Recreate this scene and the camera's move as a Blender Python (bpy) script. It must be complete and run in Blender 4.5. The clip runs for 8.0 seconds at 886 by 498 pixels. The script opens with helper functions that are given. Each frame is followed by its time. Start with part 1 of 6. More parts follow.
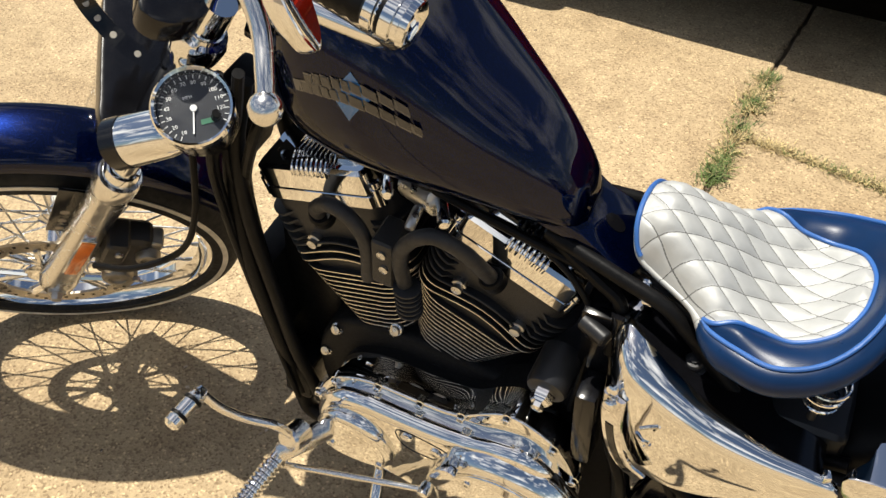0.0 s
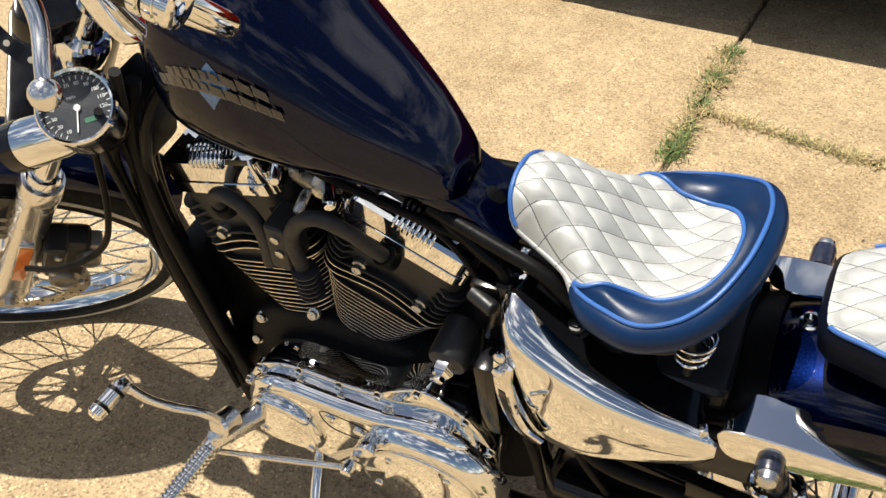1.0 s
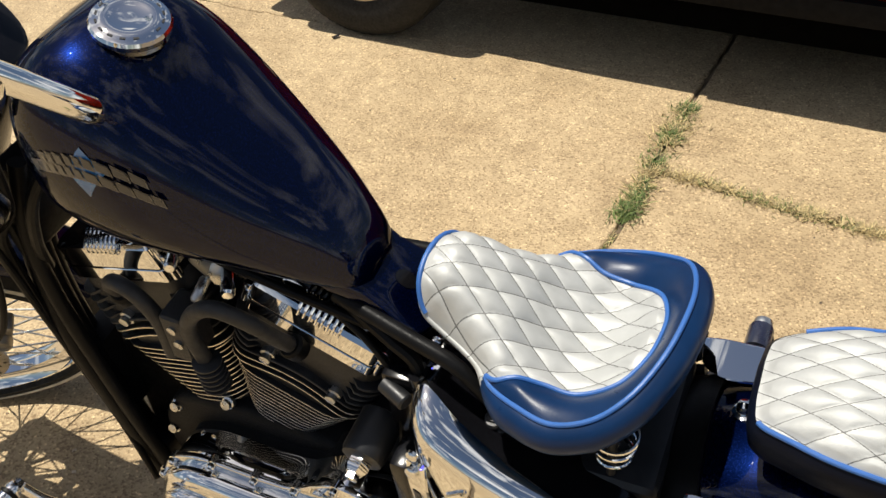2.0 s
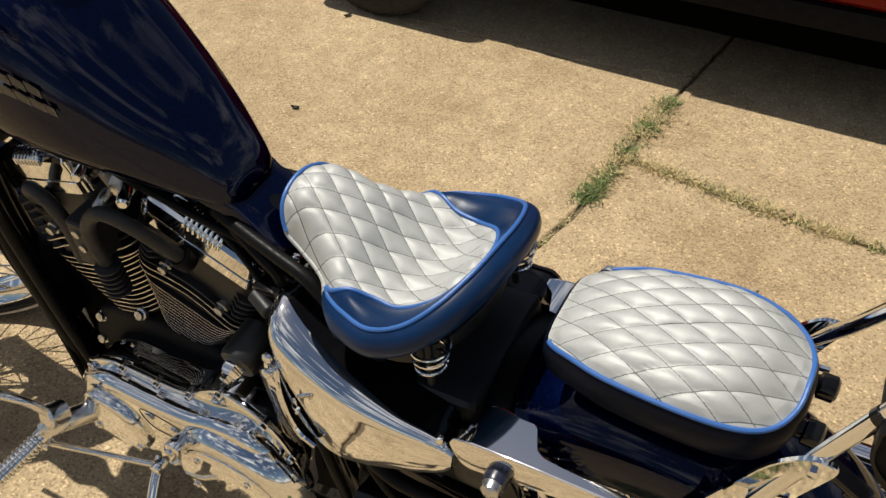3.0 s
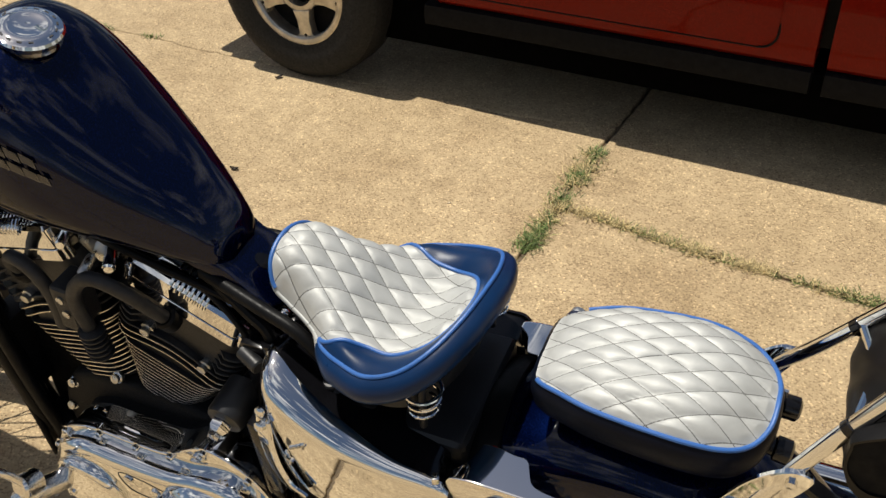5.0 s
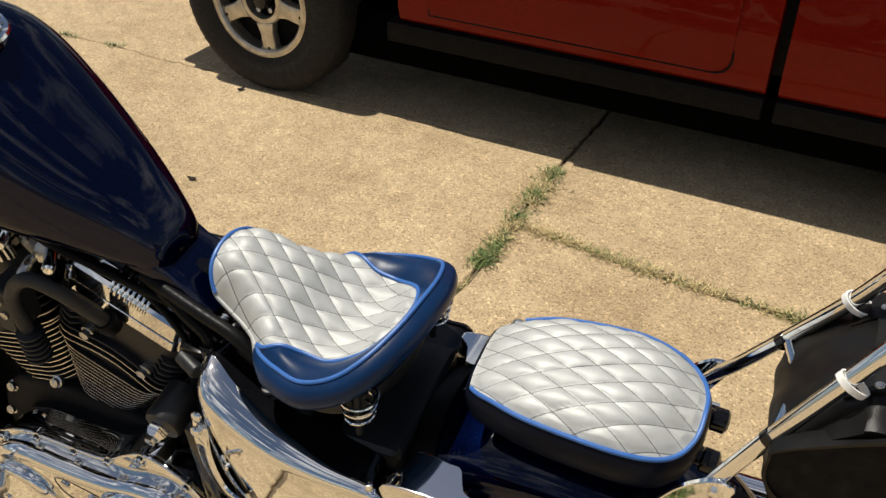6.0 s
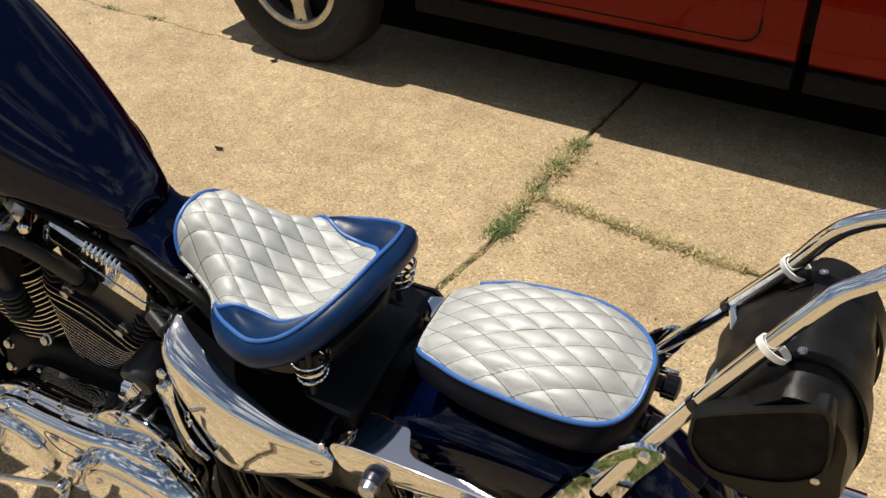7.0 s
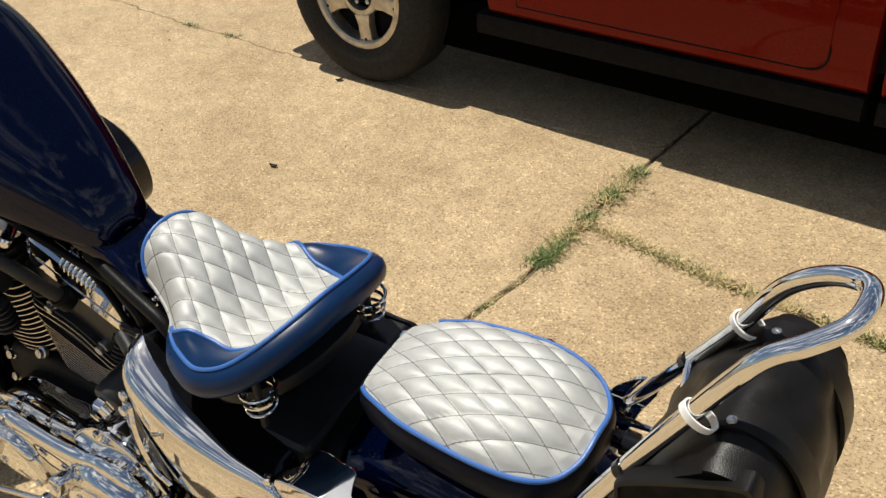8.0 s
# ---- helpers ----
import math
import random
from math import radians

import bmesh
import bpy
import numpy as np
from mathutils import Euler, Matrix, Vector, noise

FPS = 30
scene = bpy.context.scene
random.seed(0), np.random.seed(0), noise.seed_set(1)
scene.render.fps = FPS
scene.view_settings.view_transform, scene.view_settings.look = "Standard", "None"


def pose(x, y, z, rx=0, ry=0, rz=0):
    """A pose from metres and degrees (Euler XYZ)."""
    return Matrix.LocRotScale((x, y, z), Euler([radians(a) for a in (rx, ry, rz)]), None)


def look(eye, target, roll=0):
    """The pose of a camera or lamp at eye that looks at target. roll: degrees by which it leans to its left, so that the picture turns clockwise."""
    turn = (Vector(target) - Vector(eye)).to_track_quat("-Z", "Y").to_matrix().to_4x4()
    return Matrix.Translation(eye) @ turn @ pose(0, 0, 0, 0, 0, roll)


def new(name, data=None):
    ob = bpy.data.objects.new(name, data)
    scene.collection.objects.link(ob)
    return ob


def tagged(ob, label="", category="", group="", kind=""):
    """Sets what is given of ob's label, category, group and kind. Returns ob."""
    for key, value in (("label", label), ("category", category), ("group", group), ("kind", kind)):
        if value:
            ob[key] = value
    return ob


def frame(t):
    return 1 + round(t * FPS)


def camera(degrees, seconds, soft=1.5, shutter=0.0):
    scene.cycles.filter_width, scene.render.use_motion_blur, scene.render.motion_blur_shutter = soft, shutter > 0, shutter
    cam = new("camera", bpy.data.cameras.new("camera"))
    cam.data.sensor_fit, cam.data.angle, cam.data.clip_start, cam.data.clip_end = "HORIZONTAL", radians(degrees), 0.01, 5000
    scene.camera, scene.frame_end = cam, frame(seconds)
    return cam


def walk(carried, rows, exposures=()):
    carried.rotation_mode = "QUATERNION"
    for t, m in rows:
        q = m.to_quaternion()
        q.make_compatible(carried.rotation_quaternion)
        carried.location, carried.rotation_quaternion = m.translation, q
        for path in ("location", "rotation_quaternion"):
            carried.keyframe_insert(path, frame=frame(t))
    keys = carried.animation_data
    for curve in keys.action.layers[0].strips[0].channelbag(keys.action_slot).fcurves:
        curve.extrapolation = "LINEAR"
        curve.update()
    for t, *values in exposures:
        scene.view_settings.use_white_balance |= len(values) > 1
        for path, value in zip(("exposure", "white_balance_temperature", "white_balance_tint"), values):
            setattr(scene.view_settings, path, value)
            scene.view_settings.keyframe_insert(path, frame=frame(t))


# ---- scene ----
cam = camera(50.9, 8.0)
PATH = [
    (0, (0.475, -1.023, 1.471), (-0.147, 0.338, 0.144), 0.6),
    (0.5, (0.596, -1.018, 1.457), (-0.091, 0.317, 0.136), 0.2),
    (1, (0.656, -0.987, 1.468), (-0.031, 0.344, 0.143), -4.4),
    (1.5, (0.677, -0.91, 1.452), (0.085, 0.477, 0.139), -4.6),
    (1.7, (0.674, -0.874, 1.447), (0.054, 0.529, 0.164), -4.3),
    (2.8, (0.92, -0.881, 1.445), (0.125, 0.494, 0.228), -3.9),
    (3, (0.977, -0.903, 1.443), (0.191, 0.455, 0.204), -2.6),
    (3.5, (1.028, -0.923, 1.456), (0.25, 0.432, 0.209), -3.8),
    (4, (0.985, -0.964, 1.461), (0.249, 0.467, 0.274), -3.0),
    (4.2, (0.964, -0.966, 1.475), (0.288, 0.464, 0.25), -2.9),
    (5.5, (0.924, -1.0, 1.482), (0.29, 0.537, 0.37), 0.0),
    (6, (0.965, -0.993, 1.478), (0.371, 0.556, 0.361), 1.6),
    (6.5, (1.025, -0.968, 1.472), (0.398, 0.543, 0.321), 0.3),
    (7, (1.095, -0.946, 1.465), (0.383, 0.52, 0.305), -0.6),
    (7.5, (1.183, -0.902, 1.461), (0.362, 0.515, 0.312), -0.5),
    (8, (1.218, -0.814, 1.443), (0.302, 0.567, 0.322), -2.6),
]
walk(cam, [(t, look(eye, target, roll)) for t, eye, target, roll in PATH],
     [(0, 0.45), (1.0, 0.5), (1.7, 0.4), (3.0, -0.04), (4.0, 0.05), (5.5, 0.05), (7.0, 0.1), (8.0, 0.11)])

# ---- light ----
world = bpy.data.worlds.new("world")
scene.world = world
world.use_nodes = True
wn = world.node_tree
sky = wn.nodes.new("ShaderNodeTexSky")
sky.sky_type = "NISHITA"
sky.sun_disc = False
SUN_EL, SUN_AZ = 73.0, -86.0      # elevation; degrees from +y towards +x
sky.sun_elevation = radians(SUN_EL)
sky.sun_rotation = radians(SUN_AZ)
# broken white cloud over the whole dome
wc = wn.nodes.new("ShaderNodeTexCoord")
wm = wn.nodes.new("ShaderNodeMapping")
wm.inputs["Scale"].default_value = (1.0, 1.6, 2.6)
cn = wn.nodes.new("ShaderNodeTexNoise")
cn.inputs["Scale"].default_value, cn.inputs["Detail"].default_value, cn.inputs["Roughness"].default_value = 2.6, 7.0, 0.58
cr_ = wn.nodes.new("ShaderNodeValToRGB")
cr_.color_ramp.elements[0].position, cr_.color_ramp.elements[1].position = 0.49, 0.67
cm_ = wn.nodes.new("ShaderNodeMix")
cm_.data_type = "RGBA"
cm_.inputs[7].default_value = (17.0, 16.8, 16.4, 1)
wn.links.new(wc.outputs["Generated"], wm.inputs["Vector"])
wn.links.new(wm.outputs[0], cn.inputs["Vector"])
wn.links.new(cn.outputs["Fac"], cr_.inputs["Fac"])
wn.links.new(cr_.outputs["Color"], cm_.inputs[0])
wn.links.new(sky.outputs[0], cm_.inputs[6])
wn.links.new(cm_.outputs[2], wn.nodes["Background"].inputs[0])
wn.nodes["Background"].inputs[1].default_value = 0.056
sun = new("sun", bpy.data.lights.new("sun", "SUN"))
sun.data.energy, sun.data.angle, sun.data.color = 5.0, radians(0.55), (1.0, 0.945, 0.845)
sd = Vector((math.sin(radians(SUN_AZ)) * math.cos(radians(SUN_EL)), math.cos(radians(SUN_AZ)) * math.cos(radians(SUN_EL)), math.sin(radians(SUN_EL))))
sun.matrix_world = look(sd * 20, (0, 0, 0))


# ---- materials ----
class Nodes:
    """A small builder for a node material round one Principled shader."""

    def __init__(self, name):
        self.mat = bpy.data.materials.new(name)
        self.mat.use_nodes = True
        self.tree = self.mat.node_tree
        self.bsdf = self.tree.nodes["Principled BSDF"]

    def add(self, kind, **props):
        node = self.tree.nodes.new(kind)
        for key, value in props.items():
            if key in node.inputs:
                node.inputs[key].default_value = value
        return node

    def link(self, a, b):
        self.tree.links.new(a, b)

    def coords(self, scale=1.0):
        tc = self.add("ShaderNodeTexCoord")
        if scale == 1.0:
            return tc.outputs["Object"]
        mp = self.add("ShaderNodeMapping", Scale=(scale, scale, scale))
        self.link(tc.outputs["Object"], mp.inputs["Vector"])
        return mp.outputs["Vector"]

    def noise(self, scale, detail=4.0, rough=0.55, vec=None):
        n = self.add("ShaderNodeTexNoise", Scale=scale, Detail=detail, Roughness=rough)
        self.link(vec or self.coords(), n.inputs["Vector"])
        return n.outputs["Fac"]

    def ramp(self, fac, stops):
        r = self.add("ShaderNodeValToRGB")
        el = r.color_ramp.elements
        while len(el) < len(stops):
            el.new(0.5)
        for e, (p, c) in zip(el, stops):
            e.position = p
            e.color = (*c, 1) if len(c) == 3 else c
        self.link(fac, r.inputs["Fac"])
        return r.outputs["Color"]

    def mix(self, a, b, fac, mode="MIX"):
        m = self.add("ShaderNodeMix")
        m.data_type, m.blend_type = "RGBA", mode
        for sock, v in ((m.inputs[0], fac), (m.inputs[6], a), (m.inputs[7], b)):
            if isinstance(v, (int, float)):
                sock.default_value = v
            elif isinstance(v, tuple):
                sock.default_value = (*v, 1)
            else:
                self.link(v, sock)
        return m.outputs[2]

    def bump(self, fac, strength, distance):
        b = self.add("ShaderNodeBump", Strength=strength, Distance=distance)
        self.link(fac, b.inputs["Height"])
        if self.bsdf.inputs["Normal"].is_linked:
            self.link(self.bsdf.inputs["Normal"].links[0].from_socket, b.inputs["Normal"])
        self.link(b.outputs[0], self.bsdf.inputs["Normal"])

    def set(self, **values):
        for key, v in values.items():
            s = self.bsdf.inputs[key.replace("_", " ")]
            if isinstance(v, (int, float)):
                s.default_value = v
            elif isinstance(v, tuple):
                s.default_value = (*v, 1) if len(v) == 3 else v
            else:
                self.link(v, s)
        return self.mat


def plain(name, colour, rough=0.5, metal=0.0, vary=0.25, scale=30.0, bump=0.0, coat=0.0, spec=0.5):
    """A surface of one colour with fine uneven tone, gloss and relief."""
    n = Nodes(name)
    f = n.noise(scale)
    lo = tuple(c * (1 - vary) for c in colour)
    hi = tuple(min(1, c * (1 + vary)) for c in colour)
    n.set(Base_Color=n.ramp(f, [(0.3, lo), (0.7, hi)]), Metallic=metal, Coat_Weight=coat, Specular_IOR_Level=spec)
    n.set(Roughness=n.ramp(n.noise(scale * 2.3), [(0.3, (rough * 0.8,) * 3), (0.7, (min(1, rough * 1.2),) * 3)]))
    if bump:
        n.bump(n.noise(scale * 6), 0.6, bump)
    return n.mat


def make_concrete():
    n = Nodes("exposed_aggregate_concrete")
    v = n.coords()
    big = n.noise(1.3, 5, 0.6, v)
    mid = n.noise(14, 4, 0.6, v)
    peb = n.add("ShaderNodeTexVoronoi", Scale=225.0)
    n.link(v, peb.inputs["Vector"])
    base = n.ramp(big, [(0.3, (0.352, 0.268, 0.156)), (0.7, (0.468, 0.368, 0.228))])
    tone = n.ramp(mid, [(0.3, (0.84, 0.82, 0.79)), (0.7, (1.1, 1.09, 1.07))])
    c = n.mix(base, tone, 1.0, "MULTIPLY")
    sep = n.add("ShaderNodeSeparateColor")
    n.link(peb.outputs["Color"], sep.inputs[0])
    grain = n.ramp(sep.outputs[0], [(0.0, (0.47, 0.41, 0.36)), (0.37, (0.97, 0.95, 0.92)), (0.92, (1.12, 1.10, 1.06)), (1.0, (1.9, 1.84, 1.75))])
    c = n.mix(c, grain, 0.85, "MULTIPLY")
    stain = n.ramp(n.noise(1.7, 8, 0.62, v), [(0.36, (0.74, 0.70, 0.66)), (0.50, (1.0, 1.0, 1.0)), (0.66, (1.06, 1.07, 1.09))])
    c = n.mix(c, stain, 0.55, "MULTIPLY")
    wash = n.ramp(n.noise(5.5, 6, 0.7, v), [(0.33, (0.80, 0.76, 0.72)), (0.44, (1.0, 1.0, 1.0))])
    c = n.mix(c, wash, 0.35, "MULTIPLY")
    speck = n.ramp(n.noise(75, 3, 0.7, v), [(0.30, (0.58, 0.55, 0.52)), (0.40, (1.0, 1.0, 1.0))])
    c = n.mix(c, speck, 0.7, "MULTIPLY")
    chips = n.ramp(n.noise(38, 2, 0.5, v), [(0.70, (1.0, 1.0, 1.0)), (0.76, (1.35, 1.33, 1.3))])
    c = n.mix(c, chips, 0.8, "MULTIPLY")
    n.set(Base_Color=c, Roughness=0.88)
    n.bump(peb.outputs["Distance"], 0.5, 0.003)
    n.bump(mid, 0.5, 0.004)
    return n.mat


def make_paint(name, colour, flake=0.5, coat=1.0, tint=(1, 1, 1)):
    n = Nodes(name)
    v = n.coords()
    fl = n.add("ShaderNodeTexVoronoi", Scale=1400.0)
    n.link(v, fl.inputs["Vector"])
    sep = n.add("ShaderNodeSeparateColor")
    n.link(fl.outputs["Color"], sep.inputs[0])
    bright = tuple(min(1, c * 3.0 + 0.001) for c in colour)
    n.set(Base_Color=n.ramp(sep.outputs[0], [(0.0, colour), (0.8, colour), (1.0, bright)]), Metallic=flake, Roughness=0.32, Coat_Weight=coat, Coat_Roughness=0.01, Specular_IOR_Level=0.0, Specular_Tint=tint)
    return n.mat


def make_leather(name, colour, rough=0.36, metal=0.0, vary=0.12, grain=0.0004, spec=0.5):
    n = Nodes(name)
    v = n.coords()
    pores = n.add("ShaderNodeTexVoronoi", Scale=700.0)
    n.link(v, pores.inputs["Vector"])
    f = n.noise(25, 4, 0.6, v)
    lo = tuple(c * (1 - vary) for c in colour)
    hi = tuple(min(1, c * (1 + vary)) for c in colour)
    n.set(Base_Color=n.ramp(f, [(0.3, lo), (0.7, hi)]), Roughness=n.ramp(n.noise(40, 3, 0.5, v), [(0.3, (rough * 0.85,) * 3), (0.7, (rough * 1.15,) * 3)]), Metallic=metal, Specular_IOR_Level=spec)
    n.bump(pores.outputs["Distance"], 0.35, grain)
    return n.mat


def make_chrome(name="chrome", rough=0.038, colour=(0.78, 0.78, 0.77)):
    n = Nodes(name)
    v = n.coords()
    n.set(Base_Color=colour, Metallic=1.0, Roughness=n.ramp(n.noise(35, 4, 0.6, v), [(0.35, (rough * 0.6,) * 3), (0.75, (rough * 1.5,) * 3)]))
    n.bump(n.noise(14, 2, 0.5, v), 0.03, 0.0006)
    return n.mat


CONCRETE = make_concrete()
BLUE = make_paint("metallic_blue_paint", (0.0005, 0.0024, 0.018), 0.75, 0.62, (0.02, 0.05, 0.25))
CHROME = make_chrome()
POLISHED = make_chrome("polished_aluminium", 0.22, (0.72, 0.71, 0.69))
STEEL = make_chrome("zinc_steel", 0.33, (0.55, 0.55, 0.54))
BLACK = plain("black_paint", (0.004, 0.004, 0.005), 0.16, spec=0.4)
SATIN = plain("satin_black_coating", (0.0115, 0.012, 0.0135), 0.42, bump=0.0003, spec=0.4)
WRINKLE = plain("wrinkle_black_casting", (0.013, 0.0135, 0.015), 0.48, scale=160, bump=0.0006, spec=0.45)
FIN = plain("machined_fin_edge", (0.78, 0.72, 0.62), 0.4, 1.0)
RUBBER = plain("black_rubber", (0.005, 0.005, 0.0052), 0.42, scale=60, bump=0.0004, spec=0.12)
GREY_RUBBER = plain("grey_black_rubber", (0.022, 0.022, 0.023), 0.55, scale=60, bump=0.0004, spec=0.4)
TYRE = plain("tyre_rubber", (0.011, 0.0108, 0.0105), 0.75, scale=50, bump=0.0006, spec=0.3)
WHITEWALL = plain("white_tyre_stripe", (0.62, 0.58, 0.5), 0.6)
BLUE_VINYL = make_leather("blue_vinyl", (0.0031, 0.0188, 0.063), 0.32, grain=0.00015, spec=0.2)
NAVY_VINYL = make_leather("navy_vinyl", (0.004, 0.0058, 0.0125), 0.36, spec=0.07)
PIPING = make_leather("bright_blue_piping", (0.03, 0.115, 0.36), 0.42, vary=0.08)
BLACK_LEATHER = make_leather("black_leather", (0.0055, 0.005, 0.0048), 0.42, vary=0.3, grain=0.0003, spec=0.2)
ORANGE = plain("orange_reflector_plastic", (0.62, 0.15, 0.012), 0.2, coat=0.6)
RED = make_paint("red_truck_paint", (0.13, 0.007, 0.003), 0.0, 0.25)
GREY_PLASTIC = plain("weathered_grey_plastic", (0.006, 0.006, 0.0065), 0.7, spec=0.1)
ZIP = plain("white_plastic_tie", (0.78, 0.77, 0.74), 0.45)
# near-zero black without gloss: shade under the truck and in holes, as colour
SHADE_BLACK = plain("unlit_black", (0.002, 0.002, 0.002), 0.95, spec=0.0)


# ---- shapes ----
def part(name, bm, material, parent=None, label="", smooth=True, angle=35):
    """Links a bmesh as one mesh object, under its thing or part."""
    me = bpy.data.meshes.new(name)
    bmesh.ops.recalc_face_normals(bm, faces=bm.faces)
    bm.to_mesh(me)
    bm.free()
    mats = material if isinstance(material, (list, tuple)) else [material]
    for m in mats:
        me.materials.append(m)
    if smooth:
        me.polygons.foreach_set("use_smooth", [True] * len(me.polygons))
        me.set_sharp_from_angle(angle=radians(angle))
    ob = new(name, me)
    if parent:
        ob.parent = parent
    if label:
        tagged(ob, label=label)
    return ob


def like(ob, m=None, parent=None):
    """Another piece on the same mesh."""
    o = new(ob.name.split(".")[0], ob.data)
    o.parent = parent or ob.parent
    if m is not None:
        o.matrix_basis = m
    if "label" in ob:
        o["label"] = ob["label"]
    return o


def rings(bm, loops, closed=True, caps=True):
    """Skins a list of rings, each a list of points of one length."""
    vs = [[bm.verts.new(p) for p in loop] for loop in loops]
    n = len(vs[0])
    for a, b in zip(vs, vs[1:]):
        for i in range(n if closed else n - 1):
            j = (i + 1) % n
            bm.faces.new((a[i], a[j], b[j], b[i]))
    if caps and closed:
        bm.faces.new(vs[0][::-1])
        bm.faces.new(vs[-1])
    return vs


def smooth_path(points, n=8):
    """Catmull-Rom through the points."""
    p = [Vector(q) for q in points]
    if len(p) < 3:
        return p
    p = [p[0] * 2 - p[1]] + p + [p[-1] * 2 - p[-2]]
    out = []
    for i in range(1, len(p) - 2):
        for k in range(n):
            t = k / n
            a, b, c, d = p[i - 1], p[i], p[i + 1], p[i + 2]
            out.append(0.5 * ((2 * b) + (c - a) * t + (2 * a - 5 * b + 4 * c - d) * t * t + (3 * b - a - 3 * c + d) * t ** 3))
    out.append(p[-2])
    return out


def frames_along(path, closed=False):
    """Tangent, side and up at each point of a path, without twist."""
    n = len(path)
    res = []
    up = None
    for i in range(n):
        a = path[(i - 1) % n] if closed or i > 0 else path[i]
        b = path[(i + 1) % n] if closed or i < n - 1 else path[i]
        t = (b - a).normalized()
        if up is None:
            up = Vector((0, 0, 1)) if abs(t.z) < 0.9 else Vector((1, 0, 0))
        side = t.cross(up).normalized()
        up = side.cross(t).normalized()
        res.append((t, side, up))
    return res


def tube(bm, points, radius, segs=12, soft=0, closed=False, caps=True):
    """A round bar along points; radius a number or a list."""
    path = smooth_path(points, soft) if soft else [Vector(p) for p in points]
    n = len(path)
    rad = radius if callable(radius) else (lambda t: radius)
    loops = []
    for i, (q, (t, s, u)) in enumerate(zip(path, frames_along(path, closed))):
        r = rad(i / max(1, n - 1))
        loops.append([q + (s * math.cos(a) + u * math.sin(a)) * r for a in (2 * math.pi * k / segs for k in range(segs))])
    if closed:
        loops.append(loops[0])
    return rings(bm, loops, True, caps and not closed)


def lathe(bm, profile, m=None, segs=32, caps=True):
    """Turns (radius, height) round the z axis of m."""
    m = m or Matrix()
    loops = [[m @ Vector((r * math.cos(a), r * math.sin(a), h)) for a in (2 * math.pi * k / segs for k in range(segs))] for r, h in profile]
    return rings(bm, loops, True, caps)


def hoop(bm, profile, m=None, segs=64):
    """Turns a closed (radius, height) outline round the z axis of m."""
    m = m or Matrix()
    loops = [[m @ Vector((r * math.cos(a), r * math.sin(a), h)) for r, h in profile] for a in (2 * math.pi * k / segs for k in range(segs))]
    loops.append(loops[0])
    rings(bm, loops, True, False)
    bmesh.ops.remove_doubles(bm, verts=bm.verts, dist=1e-6)


def box(bm, size, m=None, bevel=0.0, segs=2):
    made = bmesh.ops.create_cube(bm, size=1.0)["verts"]
    bmesh.ops.scale(bm, vec=size, verts=made)
    if bevel:
        edges = list({e for v in made for e in v.link_edges})
        res = bmesh.ops.bevel(bm, geom=edges, offset=bevel, segments=segs, affect="EDGES", profile=0.6)
        made = list({v for f in res["faces"] for v in f.verts} | {v for v in made if v.is_valid})
    if m is not None:
        bmesh.ops.transform(bm, matrix=m, verts=made)
    return made


def slab(bm, outline, m, thick, bevel=0.0, segs=2):
    """Extrudes an outline (x, y) along z of m from 0 to thick, with its top edge rounded."""
    lo = [m @ Vector((x, y, 0)) for x, y in outline]
    loops = [lo]
    if bevel:
        cx, cy = sum(p[0] for p in outline) / len(outline), sum(p[1] for p in outline) / len(outline)
        inn = inset(outline, bevel)
        for k in range(segs + 1):
            a = math.pi / 2 * k / segs
            f = 1 - math.cos(a)
            loops.append([m @ Vector((x + (u - x) * f, y + (v - y) * f, thick - bevel + bevel * math.sin(a))) for (x, y), (u, v) in zip(outline, inn)])
    else:
        loops.append([m @ Vector((x, y, thick)) for x, y in outline])
    rings(bm, loops)


def inset(outline, d):
    """Moves a closed outline inwards by d."""
    n = len(outline)
    area = sum(outline[i][0] * outline[(i + 1) % n][1] - outline[(i + 1) % n][0] * outline[i][1] for i in range(n))
    s = 1 if area > 0 else -1
    out = []
    for i in range(n):
        (ax, ay), (bx, by), (cx, cy) = outline[i - 1], outline[i], outline[(i + 1) % n]
        tx, ty = cx - ax, cy - ay
        l = math.hypot(tx, ty) or 1
        out.append((bx - s * ty / l * d, by + s * tx / l * d))
    return out


def rounded(outline, n=6):
    """A smooth closed outline through points."""
    p = [Vector((*q, 0)) for q in outline]
    m = len(p)
    out = []
    for i in range(m):
        a, b, c, d = p[i - 1], p[i], p[(i + 1) % m], p[(i + 2) % m]
        for k in range(n):
            t = k / n
            q = 0.5 * ((2 * b) + (c - a) * t + (2 * a - 5 * b + 4 * c - d) * t * t + (3 * b - a - 3 * c + d) * t ** 3)
            out.append((q.x, q.y))
    return out


def lerp_table(table, x):
    """Smooth value of a table of (x, value...) rows at x."""
    xs = [r[0] for r in table]
    if x <= xs[0]:
        return table[0][1:]
    if x >= xs[-1]:
        return table[-1][1:]
    i = max(k for k in range(len(xs)) if xs[k] <= x)
    i = min(i, len(xs) - 2)
    t = (x - xs[i]) / (xs[i + 1] - xs[i])
    out = []
    for c in range(1, len(table[0])):
        p1, p2 = table[i][c], table[i + 1][c]
        h = xs[i + 1] - xs[i]
        m1 = (p2 - table[i - 1][c]) / (xs[i + 1] - xs[i - 1]) * h if i > 0 else p2 - p1
        m2 = (table[i + 2][c] - p1) / (xs[i + 2] - xs[i]) * h if i + 2 < len(xs) else p2 - p1
        out.append((2 * t ** 3 - 3 * t ** 2 + 1) * p1 + (t ** 3 - 2 * t * t + t) * m1 + (-2 * t ** 3 + 3 * t * t) * p2 + (t ** 3 - t * t) * m2)
    return out


